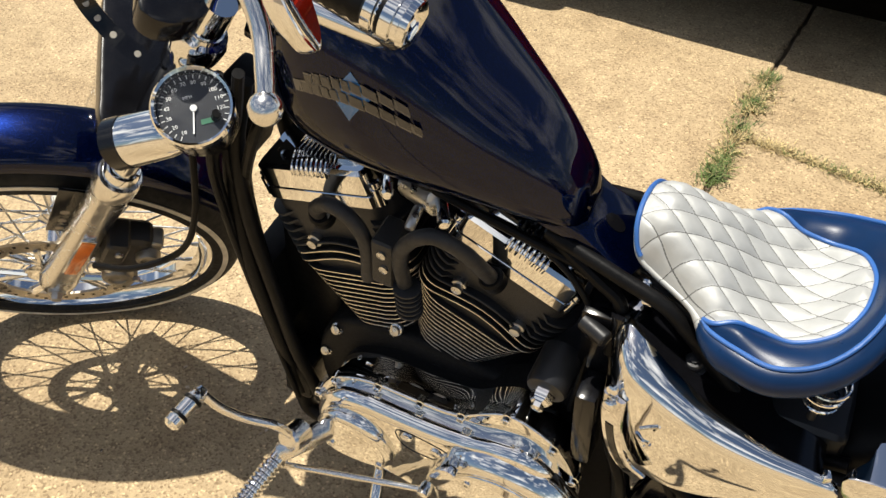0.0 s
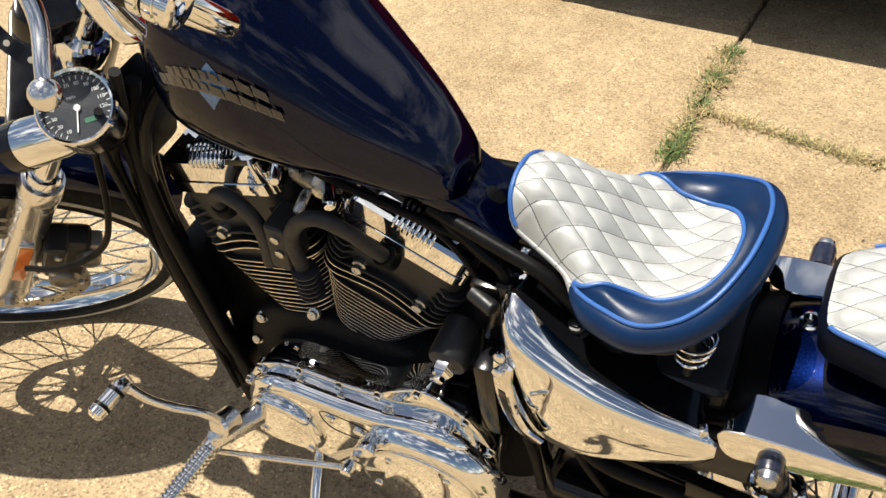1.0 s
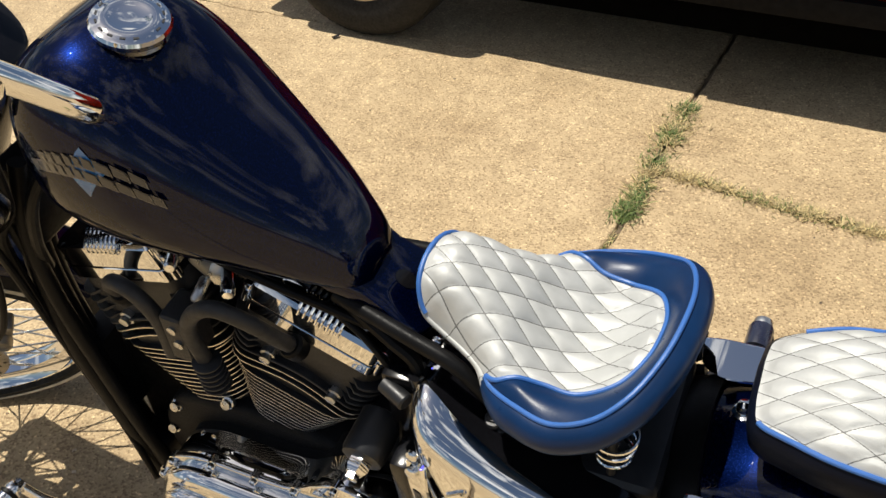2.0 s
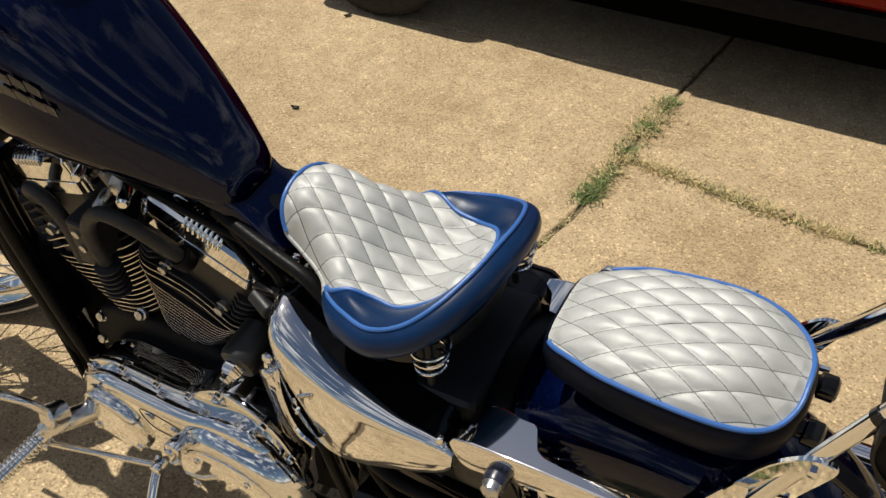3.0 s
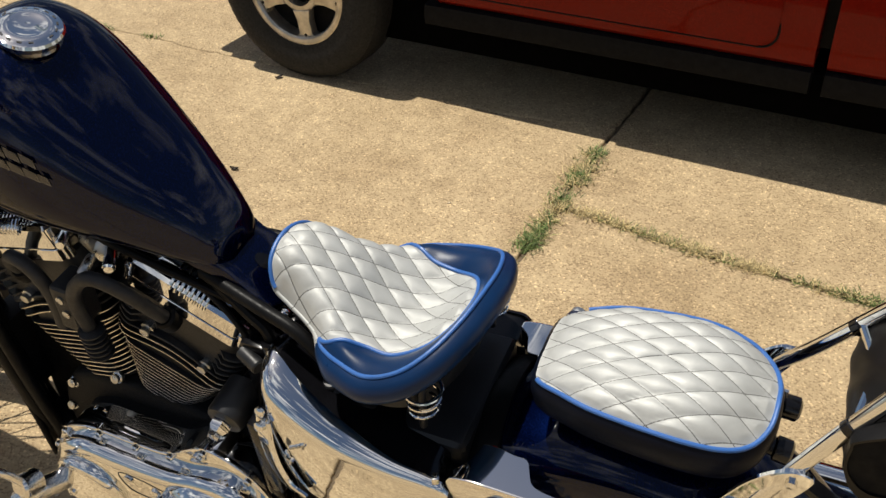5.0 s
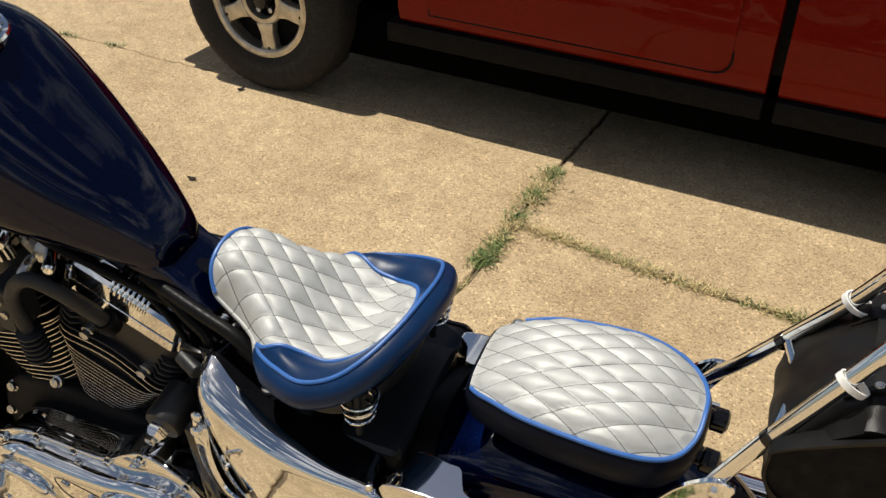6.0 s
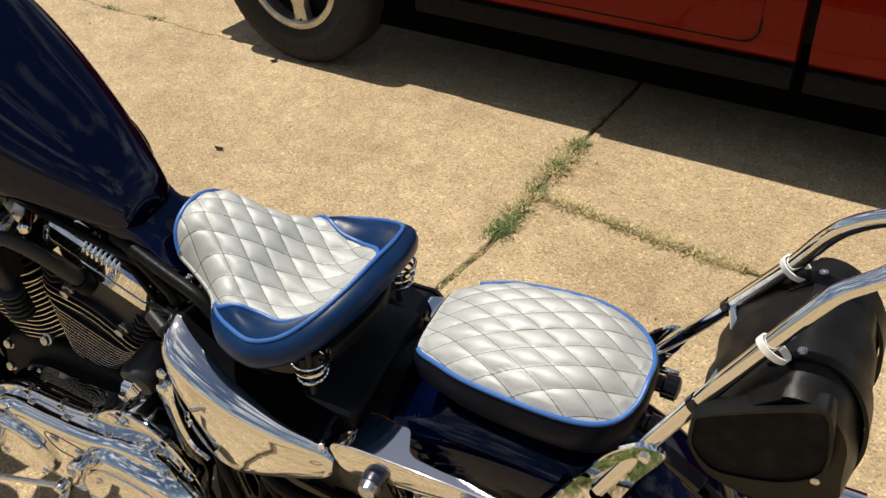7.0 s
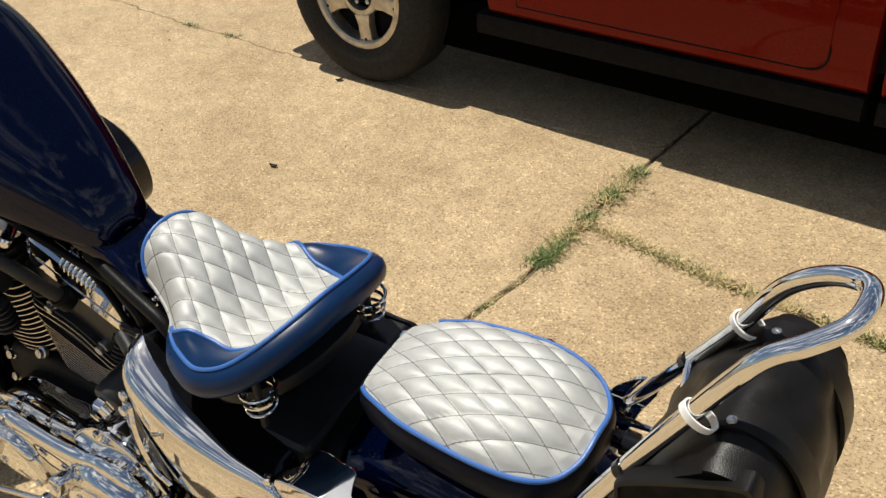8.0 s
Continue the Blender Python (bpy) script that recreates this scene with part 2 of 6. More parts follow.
def along(a, b):
    """A pose whose z axis runs from a to b, at a."""
    a, b = Vector(a), Vector(b)
    return Matrix.Translation(a) @ (b - a).to_track_quat("Z", "Y").to_matrix().to_4x4()


SIDE = pose(0, 0, 0, 90, 0, 0)      # x stays, y becomes up, z points to the rider's left


def side(y):
    """A pose for outlines in (x, z), extruded towards the rider's left from the plane y."""
    return Matrix.Translation((0, y, 0)) @ SIDE


# ---- motorcycle ----
bike = tagged(new("motorcycle"), "dark blue custom motorcycle with quilted silver and blue seats", "motorcycle")
bike.matrix_world = pose(0, -0.048, 0, 0, 0, -0.8) @ pose(0, 0, 0, 8)

# front end: steered to the left about the raked head
RAKE, STEER = 34.75, 36.2
_a, _t = radians(RAKE), radians(STEER)
_w = Vector((math.sin(_a), -0.003, math.cos(_a))).normalized()
_v0 = Vector((-math.cos(_a), 0, math.sin(_a)))
_v0 = (_v0 - _w * _v0.dot(_w)).normalized()
_u0 = _v0.cross(_w)
_v = _v0 * math.cos(_t) - _u0 * math.sin(_t)
_u = _u0 * math.cos(_t) + _v0 * math.sin(_t)
FRONT = Matrix(((_u.x, _v.x, _w.x, -0.467), (_u.y, _v.y, _w.y, 0.005), (_u.z, _v.z, _w.z, 0.6), (0, 0, 0, 1)))
FORK, OFFSET, AXLE = 0.085, 0.0775, -0.389   # half spacing, forward of the head, along the head


def F(u, v, w):
    """A point of the steered front end: to the right, forward, up along the head."""
    return FRONT @ Vector((u, v, w))


# front wheel
WHEEL = FRONT @ Matrix.Translation((0, OFFSET, AXLE)) @ pose(0, 0, 0, 0, 90, 0)   # z axis along the axle, to the right


def wheel(name, m, r_tyre, half, r_rim, spokes, whitewall):
    bm = bmesh.new()
    lathe(bm, [(0.012, -0.075), (0.018, -0.075), (0.02, -0.06), (0.034, -0.05), (0.036, -0.042), (0.02, -0.034), (0.02, 0.034), (0.036, 0.042), (0.034, 0.05), (0.012, 0.075)], m)
    hub = part(name, bm, CHROME, bike, "chrome wire-spoked wheel with a white-striped tyre")
    bm = bmesh.new()
    prof = []
    for k in range(17):
        a = math.pi * (k / 16) - math.pi / 2
        prof.append((r_rim + 0.004 + (r_tyre - r_rim - 0.004) * max(0, math.cos(a)) ** 0.62, half * math.sin(a)))
    hoop(bm, prof + [(r_rim - 0.004, half * 0.6), (r_rim - 0.004, -half * 0.6)], m, 96)
    part("tyre", bm, TYRE, hub, "black rubber tyre")
    if whitewall:
        for s in (-1, 1):
            bm = bmesh.new()
            z = s * (half + 0.0008)
            hoop(bm, [(whitewall - 0.005, z * 0.975), (whitewall - 0.005, z), (whitewall + 0.005, z * 0.99), (whitewall + 0.005, z * 0.96)], m, 96)
            part("white_stripe", bm, WHITEWALL, hub)
    bm = bmesh.new()
    h = half * 0.72
    hoop(bm, [(r_rim + 0.006, -h - 0.005), (r_rim + 0.008, -h), (r_rim - 0.004, -h + 0.006), (r_rim - 0.008, -h * 0.55), (r_rim - 0.02, -h * 0.3), (r_rim - 0.02, h * 0.3), (r_rim - 0.008, h * 0.55), (r_rim - 0.004, h - 0.006), (r_rim + 0.008, h), (r_rim + 0.006, h + 0.005),
               (r_rim - 0.008, h + 0.003), (r_rim - 0.013, h * 0.6), (r_rim - 0.025, h * 0.3), (r_rim - 0.025, -h * 0.3), (r_rim - 0.013, -h * 0.6), (r_rim - 0.008, -h - 0.003)], m, 96)
    part("rim", bm, CHROME, hub, "chrome rim")
    for k in range(spokes):
        sgn = 1 if k % 2 else -1
        cross = 1 if (k // 2) % 2 else -1
        a = 360 * (k + 0.5) / spokes
        bm = bmesh.new()
        a0, a1 = radians(a + cross * 38), radians(a)
        p0 = m @ Vector((0.033 * math.cos(a0), 0.033 * math.sin(a0), sgn * 0.046))
        p1 = m @ Vector(((r_rim - 0.022) * math.cos(a1), (r_rim - 0.022) * math.sin(a1), sgn * 0.006))
        tube(bm, [p0, p1], 0.0019, 6)
        q = p1 + (p0 - p1).normalized() * 0.018
        tube(bm, [p1, q], 0.0034, 6)
        part("spoke", bm, STEEL, hub)
    return hub


front_wheel = wheel("front_wheel", WHEEL, 0.344, 0.043, 0.284, 40, 0.31)


def disc(m, y, r, parent):
    """A floating brake disc with drilled rim and a spidered centre."""
    bm = bmesh.new()
    hoop(bm, [(r - 0.034, y - 0.0025), (r, y - 0.0025), (r, y + 0.0025), (r - 0.034, y + 0.0025)], m, 80)
    d = part("brake_disc", bm, plain("brushed_disc_steel", (0.42, 0.38, 0.32), 0.3, 0.9), parent, "drilled steel brake disc")
    bm = bmesh.new()
    hoop(bm, [(0.028, y - 0.002), (0.052, y - 0.002), (0.052, y + 0.002), (0.028, y + 0.002)], m, 40)
    carrier = part("disc_carrier", bm, CHROME, parent)
    for k in range(5):
        a = 2 * math.pi * k / 5
        for da in (0.22, -0.22):
            p0 = m @ Vector((0.05 * math.cos(a), 0.05 * math.sin(a), y))
            p1 = m @ Vector(((r - 0.03) * math.cos(a + da), (r - 0.03) * math.sin(a + da), y))
            bm = bmesh.new()
            tube(bm, [p0, p1], 0.006, 6)
            part("carrier_arm", bm, CHROME, parent)
    bm = bmesh.new()
    lathe(bm, [(0.0035, -0.0034), (0.0035, 0.0034)], Matrix(), 8)
    hole = part("disc_hole", bm, BLACK, parent)
    n = 45
    for k in range(n):
        a = 2 * math.pi * k / n
        rr = r - 0.008 - 0.0085 * (k % 3)
        mm = m @ Matrix.Translation((rr * math.cos(a), rr * math.sin(a), y))
        if k == 0:
            hole.matrix_basis = mm
        else:
            like(hole, mm)


disc(WHEEL, -0.066, 0.146, front_wheel)

# fork legs
for s in (-1, 1):
    bm = bmesh.new()
    m = along(F(s * FORK, OFFSET, AXLE - 0.035), F(s * FORK, OFFSET - 0.055, 0.5))
    lathe(bm, [(0.012, 0.03), (0.024, 0.034), (0.033, 0.05), (0.034, 0.09), (0.0315, 0.115), (0.031, 0.455), (0.033, 0.463), (0.0345, 0.47), (0.0345, 0.50), (0.032, 0.508), (0.021, 0.511)], m, 28)
    leg = part("fork_leg", bm, POLISHED, bike, "polished aluminium fork lower leg")
    bm = bmesh.new()
    lathe(bm, [(0.0195, 0.48), (0.0195, 0.95)], m, 24)
    part("fork_tube", bm, CHROME, leg, "chrome fork tube")
    bm = bmesh.new()
    lathe(bm, [(0.022, 0.508), (0.0265, 0.51), (0.027, 0.522), (0.024, 0.53), (0.0195, 0.532)], m, 24)
    part("dust_seal", bm, CHROME, leg)
    if s < 0:
        bm = bmesh.new()
        lathe(bm, [(0.024, 0.66), (0.025, 0.666), (0.025, 0.835), (0.031, 0.848), (0.0325, 0.88), (0.029, 0.89), (0.022, 0.892), (0.022, 0.90), (0.0, 0.902)], m, 28)
        part("fork_cover", bm, CHROME, leg, "chrome fork cover")
    bm = bmesh.new()
    lathe(bm, [(0.0, -0.012), (0.0095, -0.012), (0.0105, -0.008), (0.0105, 0.004)], along(F(s * (FORK + 0.036), OFFSET, AXLE + 0.035), F(0, OFFSET, AXLE + 0.035)), 6)
    lathe(bm, [(0.015, -0.002), (0.016, 0.012)], along(F(s * (FORK + 0.034), OFFSET, AXLE + 0.035), F(0, OFFSET, AXLE + 0.035)), 20)
    part("axle_nut", bm, STEEL, leg)
# orange reflector on the left leg
bm = bmesh.new()
box(bm, (0.006, 0.022, 0.142), FRONT @ Matrix.Translation((-FORK - 0.0345, OFFSET - 0.013, -0.178)) @ pose(0, 0, 0, 3.4), 0.002)
refl = part("reflector", bm, ORANGE, bike, "orange rectangular side reflector")
bm = bmesh.new()
box(bm, (0.005, 0.026, 0.148), FRONT @ Matrix.Translation((-FORK - 0.0328, OFFSET - 0.013, -0.178)) @ pose(0, 0, 0, 3.4), 0.002)
part("reflector_frame", bm, CHROME, refl)

# triple clamps and head
for w, name in ((0.22, "lower_clamp"), (0.47, "upper_clamp")):
    bm = bmesh.new()
    out = rounded([(-0.105, 0.05), (-0.105, 0.10), (-0.05, 0.105), (0.05, 0.105), (0.105, 0.10), (0.105, 0.05), (0.03, -0.03), (-0.03, -0.03)], 5)
    slab(bm, out, FRONT @ Matrix.Translation((0, 0, w)), 0.035, 0.006)
    part(name, bm, BLACK, bike)
bm = bmesh.new()
lathe(bm, [(0.028, 0.22), (0.032, 0.23), (0.032, 0.46), (0.028, 0.47)], FRONT, 24)
part("steering_head", bm, BLACK, bike)

# front fender
FEN = FRONT @ Matrix.Translation((0, OFFSET, AXLE + 0.036)) @ pose(0, 0, 0, 0, 90, 0)
bm = bmesh.new()
loops = []
A0, A1 = 66, 224
for k in range(49):
    a = radians(A0 + (A1 - A0) * k / 48)
    # angle in the wheel's plane from behind, over the top, to the front
    loop_o, loop_i = [], []
    for j in range(15):
        b = math.pi * j / 14 - math.pi / 2
        y = 0.058 * math.sin(b)
        r = 0.358 + 0.032 * max(0, math.cos(b)) ** 0.55
        loop_o.append(Vector((r, y)))
        loop_i.append(Vector((r - 0.003, y * 0.955)))
    loops.append([FEN @ Vector((q.x * math.cos(a), q.x * math.sin(a), q.y)) for q in loop_o + loop_i[::-1]])
rings(bm, loops)
front_fender = part("front_fender", bm, BLUE, bike, "glossy metallic blue front fender")
# perforated black fender brackets beside the tyre
for s in (-1, 1):
    bm = bmesh.new()
    m = FRONT @ Matrix.Translation((s * 0.062, OFFSET, AXLE))
    box(bm, (0.004, 0.04, 0.16), m @ Matrix.Translation((0, 0.02, 0.27)), 0.001)
    br = part("fender_bracket", bm, BLACK, bike)
    for k in range(3):
        bm = bmesh.new()
        lathe(bm, [(0.0075, -0.0026), (0.0075, 0.0026)], m @ Matrix.Translation((0, 0.02, 0.205 + 0.032 * k)) @ pose(0, 0, 0, 0, 90, 0), 12)
        part("bracket_hole", bm, plain("bracket_hole_rim", (0.3, 0.27, 0.22), 0.5, 0.6), br)

# brake caliper behind the left leg
CALIPER = plain("cast_caliper", (0.02, 0.018, 0.016), 0.4, 0.3)
CAST = plain("bare_cast_aluminium", (0.30, 0.27, 0.22), 0.42, 0.7)
cm = FRONT @ Matrix.Translation((-0.088, OFFSET - 0.085, -0.185))
bm = bmesh.new()
box(bm, (0.05, 0.075, 0.15), cm, 0.018, 3)
box(bm, (0.06, 0.04, 0.075), cm @ Matrix.Translation((-0.01, 0.022, 0.045)), 0.012, 3)
box(bm, (0.03, 0.05, 0.06), cm @ Matrix.Translation((0.0, 0.05, 0.0)), 0.01, 3)
cal = part("brake_caliper", bm, CALIPER, bike, "dark cast brake caliper with bare metal ends")
for dv, dw, r in ((-0.002, -0.062, 0.027), (-0.034, 0.035, 0.021)):
    bm = bmesh.new()
    lathe(bm, [(r, 0), (r, 0.012), (r * 0.9, 0.016), (r * 0.62, 0.017), (r * 0.58, 0.013), (r * 0.2, 0.013), (0, 0.0145)], cm @ Matrix.Translation((-0.022, dv, dw)) @ pose(0, 0, 0, 0, -90, 0), 26, caps=False)
    part("piston_cap", bm, CAST, cal)
bm = bmesh.new()
box(bm, (0.035, 0.022, 0.10), cm @ Matrix.Translation((-0.004, -0.043, 0.02)), 0.008, 3)
part("caliper_lobe", bm, CAST, cal)
for dv, dw in ((0.018, 0.06), (0.022, -0.01), (-0.03, -0.045)):
    bm = bmesh.new()
    lathe(bm, [(0.007, 0), (0.007, 0.006), (0.004, 0.0065), (0, 0.0045)], cm @ Matrix.Translation((-0.038, dv, dw)) @ pose(0, 0, 0, 0, -90, 0), 6, caps=False)
    part("caliper_bolt", bm, STEEL, cal)

# speedometer beside the left fork
SP = Vector((-0.165, -0.163, 0.928))
sp_n = (Vector((0.34, -0.46, 0.82))).normalized()
SPM = along(SP, SP + sp_n)
_x = SPM.to_3x3() @ Vector((1, 0, 0))
bm = bmesh.new()
lathe(bm, [(0.02, -0.084), (0.034, -0.081), (0.042, -0.070), (0.0465, -0.046), (0.047, -0.012), (0.044, -0.0105)], SPM, 40)
speedo = part("speedometer", bm, BLACK, bike, "round black speedometer with a chrome bezel and white numerals")
bm = bmesh.new()
hoop(bm, [(0.0415, -0.001), (0.0425, 0.004), (0.0455, 0.006), (0.0478, 0.003), (0.0478, -0.006), (0.046, -0.008)], SPM, 56)
part("bezel", bm, CHROME, speedo, "chrome bezel")
bm = bmesh.new()
lathe(bm, [(0.0415, -0.008), (0.0415, -0.006), (0.0, -0.006)], SPM, 40, caps=False)
part("dial", bm, plain("dial_face", (0.008, 0.01, 0.014), 0.5), speedo)
NUMERAL = plain("dial_print", (0.75, 0.76, 0.74), 0.6)


def flat_text(text, size, m, material, parent, name="numeral"):
    """Printed characters as a thin mesh."""
    cu = bpy.data.curves.new(name, "FONT")
    cu.body, cu.size, cu.align_x, cu.align_y = text, size, "CENTER", "CENTER"
    cu.extrude = 0.0002
    cu.resolution_u = 2
    tmp = new("tmp", cu)
    bpy.context.view_layer.update()
    me = bpy.data.meshes.new_from_object(tmp.evaluated_get(bpy.context.evaluated_depsgraph_get()))
    bpy.data.objects.remove(tmp)
    bpy.data.curves.remove(cu)
    me.transform(m)
    me.materials.clear()
    me.materials.append(material)
    ob = new(name, me)
    ob.parent = parent
    return ob


# the dial's up lies away from the rider
up3 = (SPM.inverted().to_3x3() @ Vector((-0.5, 0.55, 0.35)))
UPA = math.atan2(up3.y, up3.x)
DIAL = SPM @ Matrix.Rotation(UPA - math.pi / 2, 4, "Z")
for k, val in enumerate(("10", "20", "30", "40", "50", "60", "70", "80", "90", "100", "110", "120")):
    a = radians(-125 - 22.5 * k)
    r = 0.0305
    flat_text(val, 0.0066, DIAL @ Matrix.Translation((r * math.cos(a), r * math.sin(a), -0.0054)), NUMERAL, speedo)
flat_text("MPH", 0.0055, DIAL @ Matrix.Translation((-0.004, 0.014, -0.0054)), NUMERAL, speedo)
for k in range(25):
    a = radians(-125 - 11.25 * k)
    bm = bmesh.new()
    box(bm, (0.0045, 0.0009, 0.0004), DIAL @ Matrix.Rotation(a, 4, "Z") @ Matrix.Translation((0.0375, 0, -0.0054)))
    part("tick", bm, NUMERAL, speedo, smooth=False)
bm = bmesh.new()
box(bm, (0.034, 0.0016, 0.0008), DIAL @ Matrix.Rotation(radians(-103), 4, "Z") @ Matrix.Translation((0.013, 0, -0.004)))
lathe(bm, [(0.004, -0.0055), (0.004, -0.003), (0.0, -0.0028)], DIAL, 14, caps=False)
part("needle", bm, NUMERAL, speedo, smooth=False)
bm = bmesh.new()
box(bm, (0.016, 0.006, 0.0004), DIAL @ Matrix.Translation((0.012, -0.018, -0.0054)))
part("display_window", bm, plain("green_display", (0.05, 0.16, 0.09), 0.4), speedo, smooth=False)
bm = bmesh.new()
lathe(bm, [(0.0425, -0.0006), (0.03, 0.0012), (0.0, 0.002)], SPM, 40, caps=False)
glass = Nodes("clear_lens")
_mix, _tr, _gl = glass.add("ShaderNodeMixShader"), glass.add("ShaderNodeBsdfTransparent"), glass.add("ShaderNodeBsdfGlossy", Roughness=0.03)
_mix.inputs[0].default_value = 0.05
glass.link(_tr.outputs[0], _mix.inputs[1])
glass.link(_gl.outputs[0], _mix.inputs[2])
glass.link(_mix.outputs[0], glass.tree.nodes["Material Output"].inputs["Surface"])
lens = part("lens", bm, glass.mat, speedo)
lens.visible_shadow = False

# chrome turn signal on the left fork, with a black band
SG0, SG1 = Vector((-0.31, -0.195, 0.842)), Vector((-0.18, -0.148, 0.885))
bm = bmesh.new()
m = along(SG0, SG1)
lathe(bm, [(0.0, 0.15), (0.016, 0.146), (0.026, 0.128), (0.031, 0.10), (0.0325, 0.06), (0.0325, 0.045)][::-1], m, 32)
sig = part("turn_signal", bm, CHROME, bike, "chrome bullet turn signal with a black band")
bm = bmesh.new()
lathe(bm, [(0.028, 0.022), (0.033, 0.024), (0.0335, 0.046), (0.030, 0.047)], m, 32)
part("signal_band", bm, BLACK, sig)

# handlebar, grip, lever, mirror: turned with the fork towards the tank
GR = Vector((0.213, -0.31, 1.235))
BAR = [F(-0.06, 0.05, 0.50), F(-0.08, 0.04, 0.57), F(-0.17, 0.0, 0.66), F(-0.24, -0.06, 0.73), Vector((0.02, -0.30, 1.29)), Vector((0.10, -0.305, 1.268)), GR]
bm = bmesh.new()
tube(bm, BAR, 0.0127, 16, soft=6)
bar = part("handlebar", bm, CHROME, bike, "tall chrome handlebar")
bm = bmesh.new()
tube(bm, [F(u, 0.045, 0.50) for u in (-0.06, -0.02, 0.02, 0.06)], 0.0127, 14)
tube(bm, [F(0.06, 0.05, 0.50), F(0.08, 0.04, 0.57), F(0.17, 0.0, 0.66), F(0.22, 0.0, 0.74), F(0.25, 0.0, 0.84)], 0.0127, 14, soft=6)
part("far_bar", bm, CHROME, bar)
bm = bmesh.new()
gm = along(GR + (GR - Vector((0.10, -0.305, 1.268))).normalized() * -0.115, GR)
lathe(bm, [(0.0165, 0.0)] + [(0.0165 + (0.0012 if k % 2 else 0), 0.004 + k * 0.005) for k in range(20)] + [(0.0165, 0.108)], gm, 24)
grip = part("grip", bm, RUBBER, bar, "black rubber grip")
bm = bmesh.new()
lathe(bm, [(0.0168, 0.085), (0.0188, 0.087), (0.0188, 0.094), (0.017, 0.095), (0.017, 0.099), (0.0188, 0.10), (0.0188, 0.108), (0.017, 0.109), (0.017, 0.113), (0.0185, 0.114), (0.0175, 0.119), (0.012, 0.122), (0.0, 0.1225)], gm, 28, caps=False)
part("grip_end", bm, CHROME, grip, "chrome ringed grip end")
bm = bmesh.new()
LEV = [Vector((0.085, -0.32, 1.30)), Vector((0.10, -0.335, 1.27)), Vector((0.122, -0.352, 1.237)), Vector((0.137, -0.376, 1.217)), Vector((0.143, -0.389, 1.205))]
tube(bm, LEV, lambda t: 0.0075 - 0.001 * t, 14, soft=6)
lv = bmesh.ops.create_uvsphere(bm, u_segments=18, v_segments=12, radius=0.0122)["verts"]
bmesh.ops.translate(bm, vec=Vector((0.144, -0.391, 1.203)), verts=lv)
part("clutch_lever", bm, POLISHED, bar, "polished clutch lever with a ball end")
# mirror
MC = Vector((0.046, -0.2235, 1.170))
mn = Vector((0.75, 0.35, 0.35)).normalized()
mm = along(MC, MC + mn)
bm = bmesh.new()
out = rounded([(0.058 * math.cos(a), 0.030 * math.sin(a)) for a in (2 * math.pi * k / 12 for k in range(12))], 3)
long_dir = mm.inverted().to_3x3() @ Vector((0.5, -0.2, -0.62))
mm = mm @ Matrix.Rotation(math.atan2(long_dir.y, long_dir.x), 4, "Z")
loops = [[mm @ Vector((x * f, y * f, z)) for x, y in out] for f, z in ((0.2, -0.02), (0.7, -0.016), (0.95, -0.008), (1.0, 0.0), (1.0, 0.006), (0.94, 0.007))]
rings(bm, loops)
mir = part("mirror", bm, CHROME, bike, "chrome oval mirror")
bm = bmesh.new()
slab(bm, [(x * 0.92, y * 0.92) for x, y in out], mm @ Matrix.Translation((0, 0, 0.0072)), 0.001)
part("mirror_glass", bm, make_chrome("mirror_silver", 0.01, (0.9, 0.9, 0.9)), mir)
bm = bmesh.new()
tube(bm, [MC, MC + Vector((-0.03, -0.02, 0.05)), Vector((0.03, -0.3, 1.29))], 0.005, 10, soft=5)
part("mirror_stem", bm, CHROME, mir)

# black perforated strap by the headlamp, cables and hoses
def strap(points, width, thick, normal):
    bm = bmesh.new()
    path = smooth_path(points, 8)
    loops = []
    n = Vector(normal).normalized()
    for p, (t, sd_, up) in zip(path, frames_along(path)):
        b = t.cross(n).normalized()
        loops.append([p + b * (width / 2) + n * (thick / 2), p - b * (width / 2) + n * (thick / 2), p - b * (width / 2) - n * (thick / 2), p + b * (width / 2) - n * (thick / 2)])
    rings(bm, loops)
    return bm, path


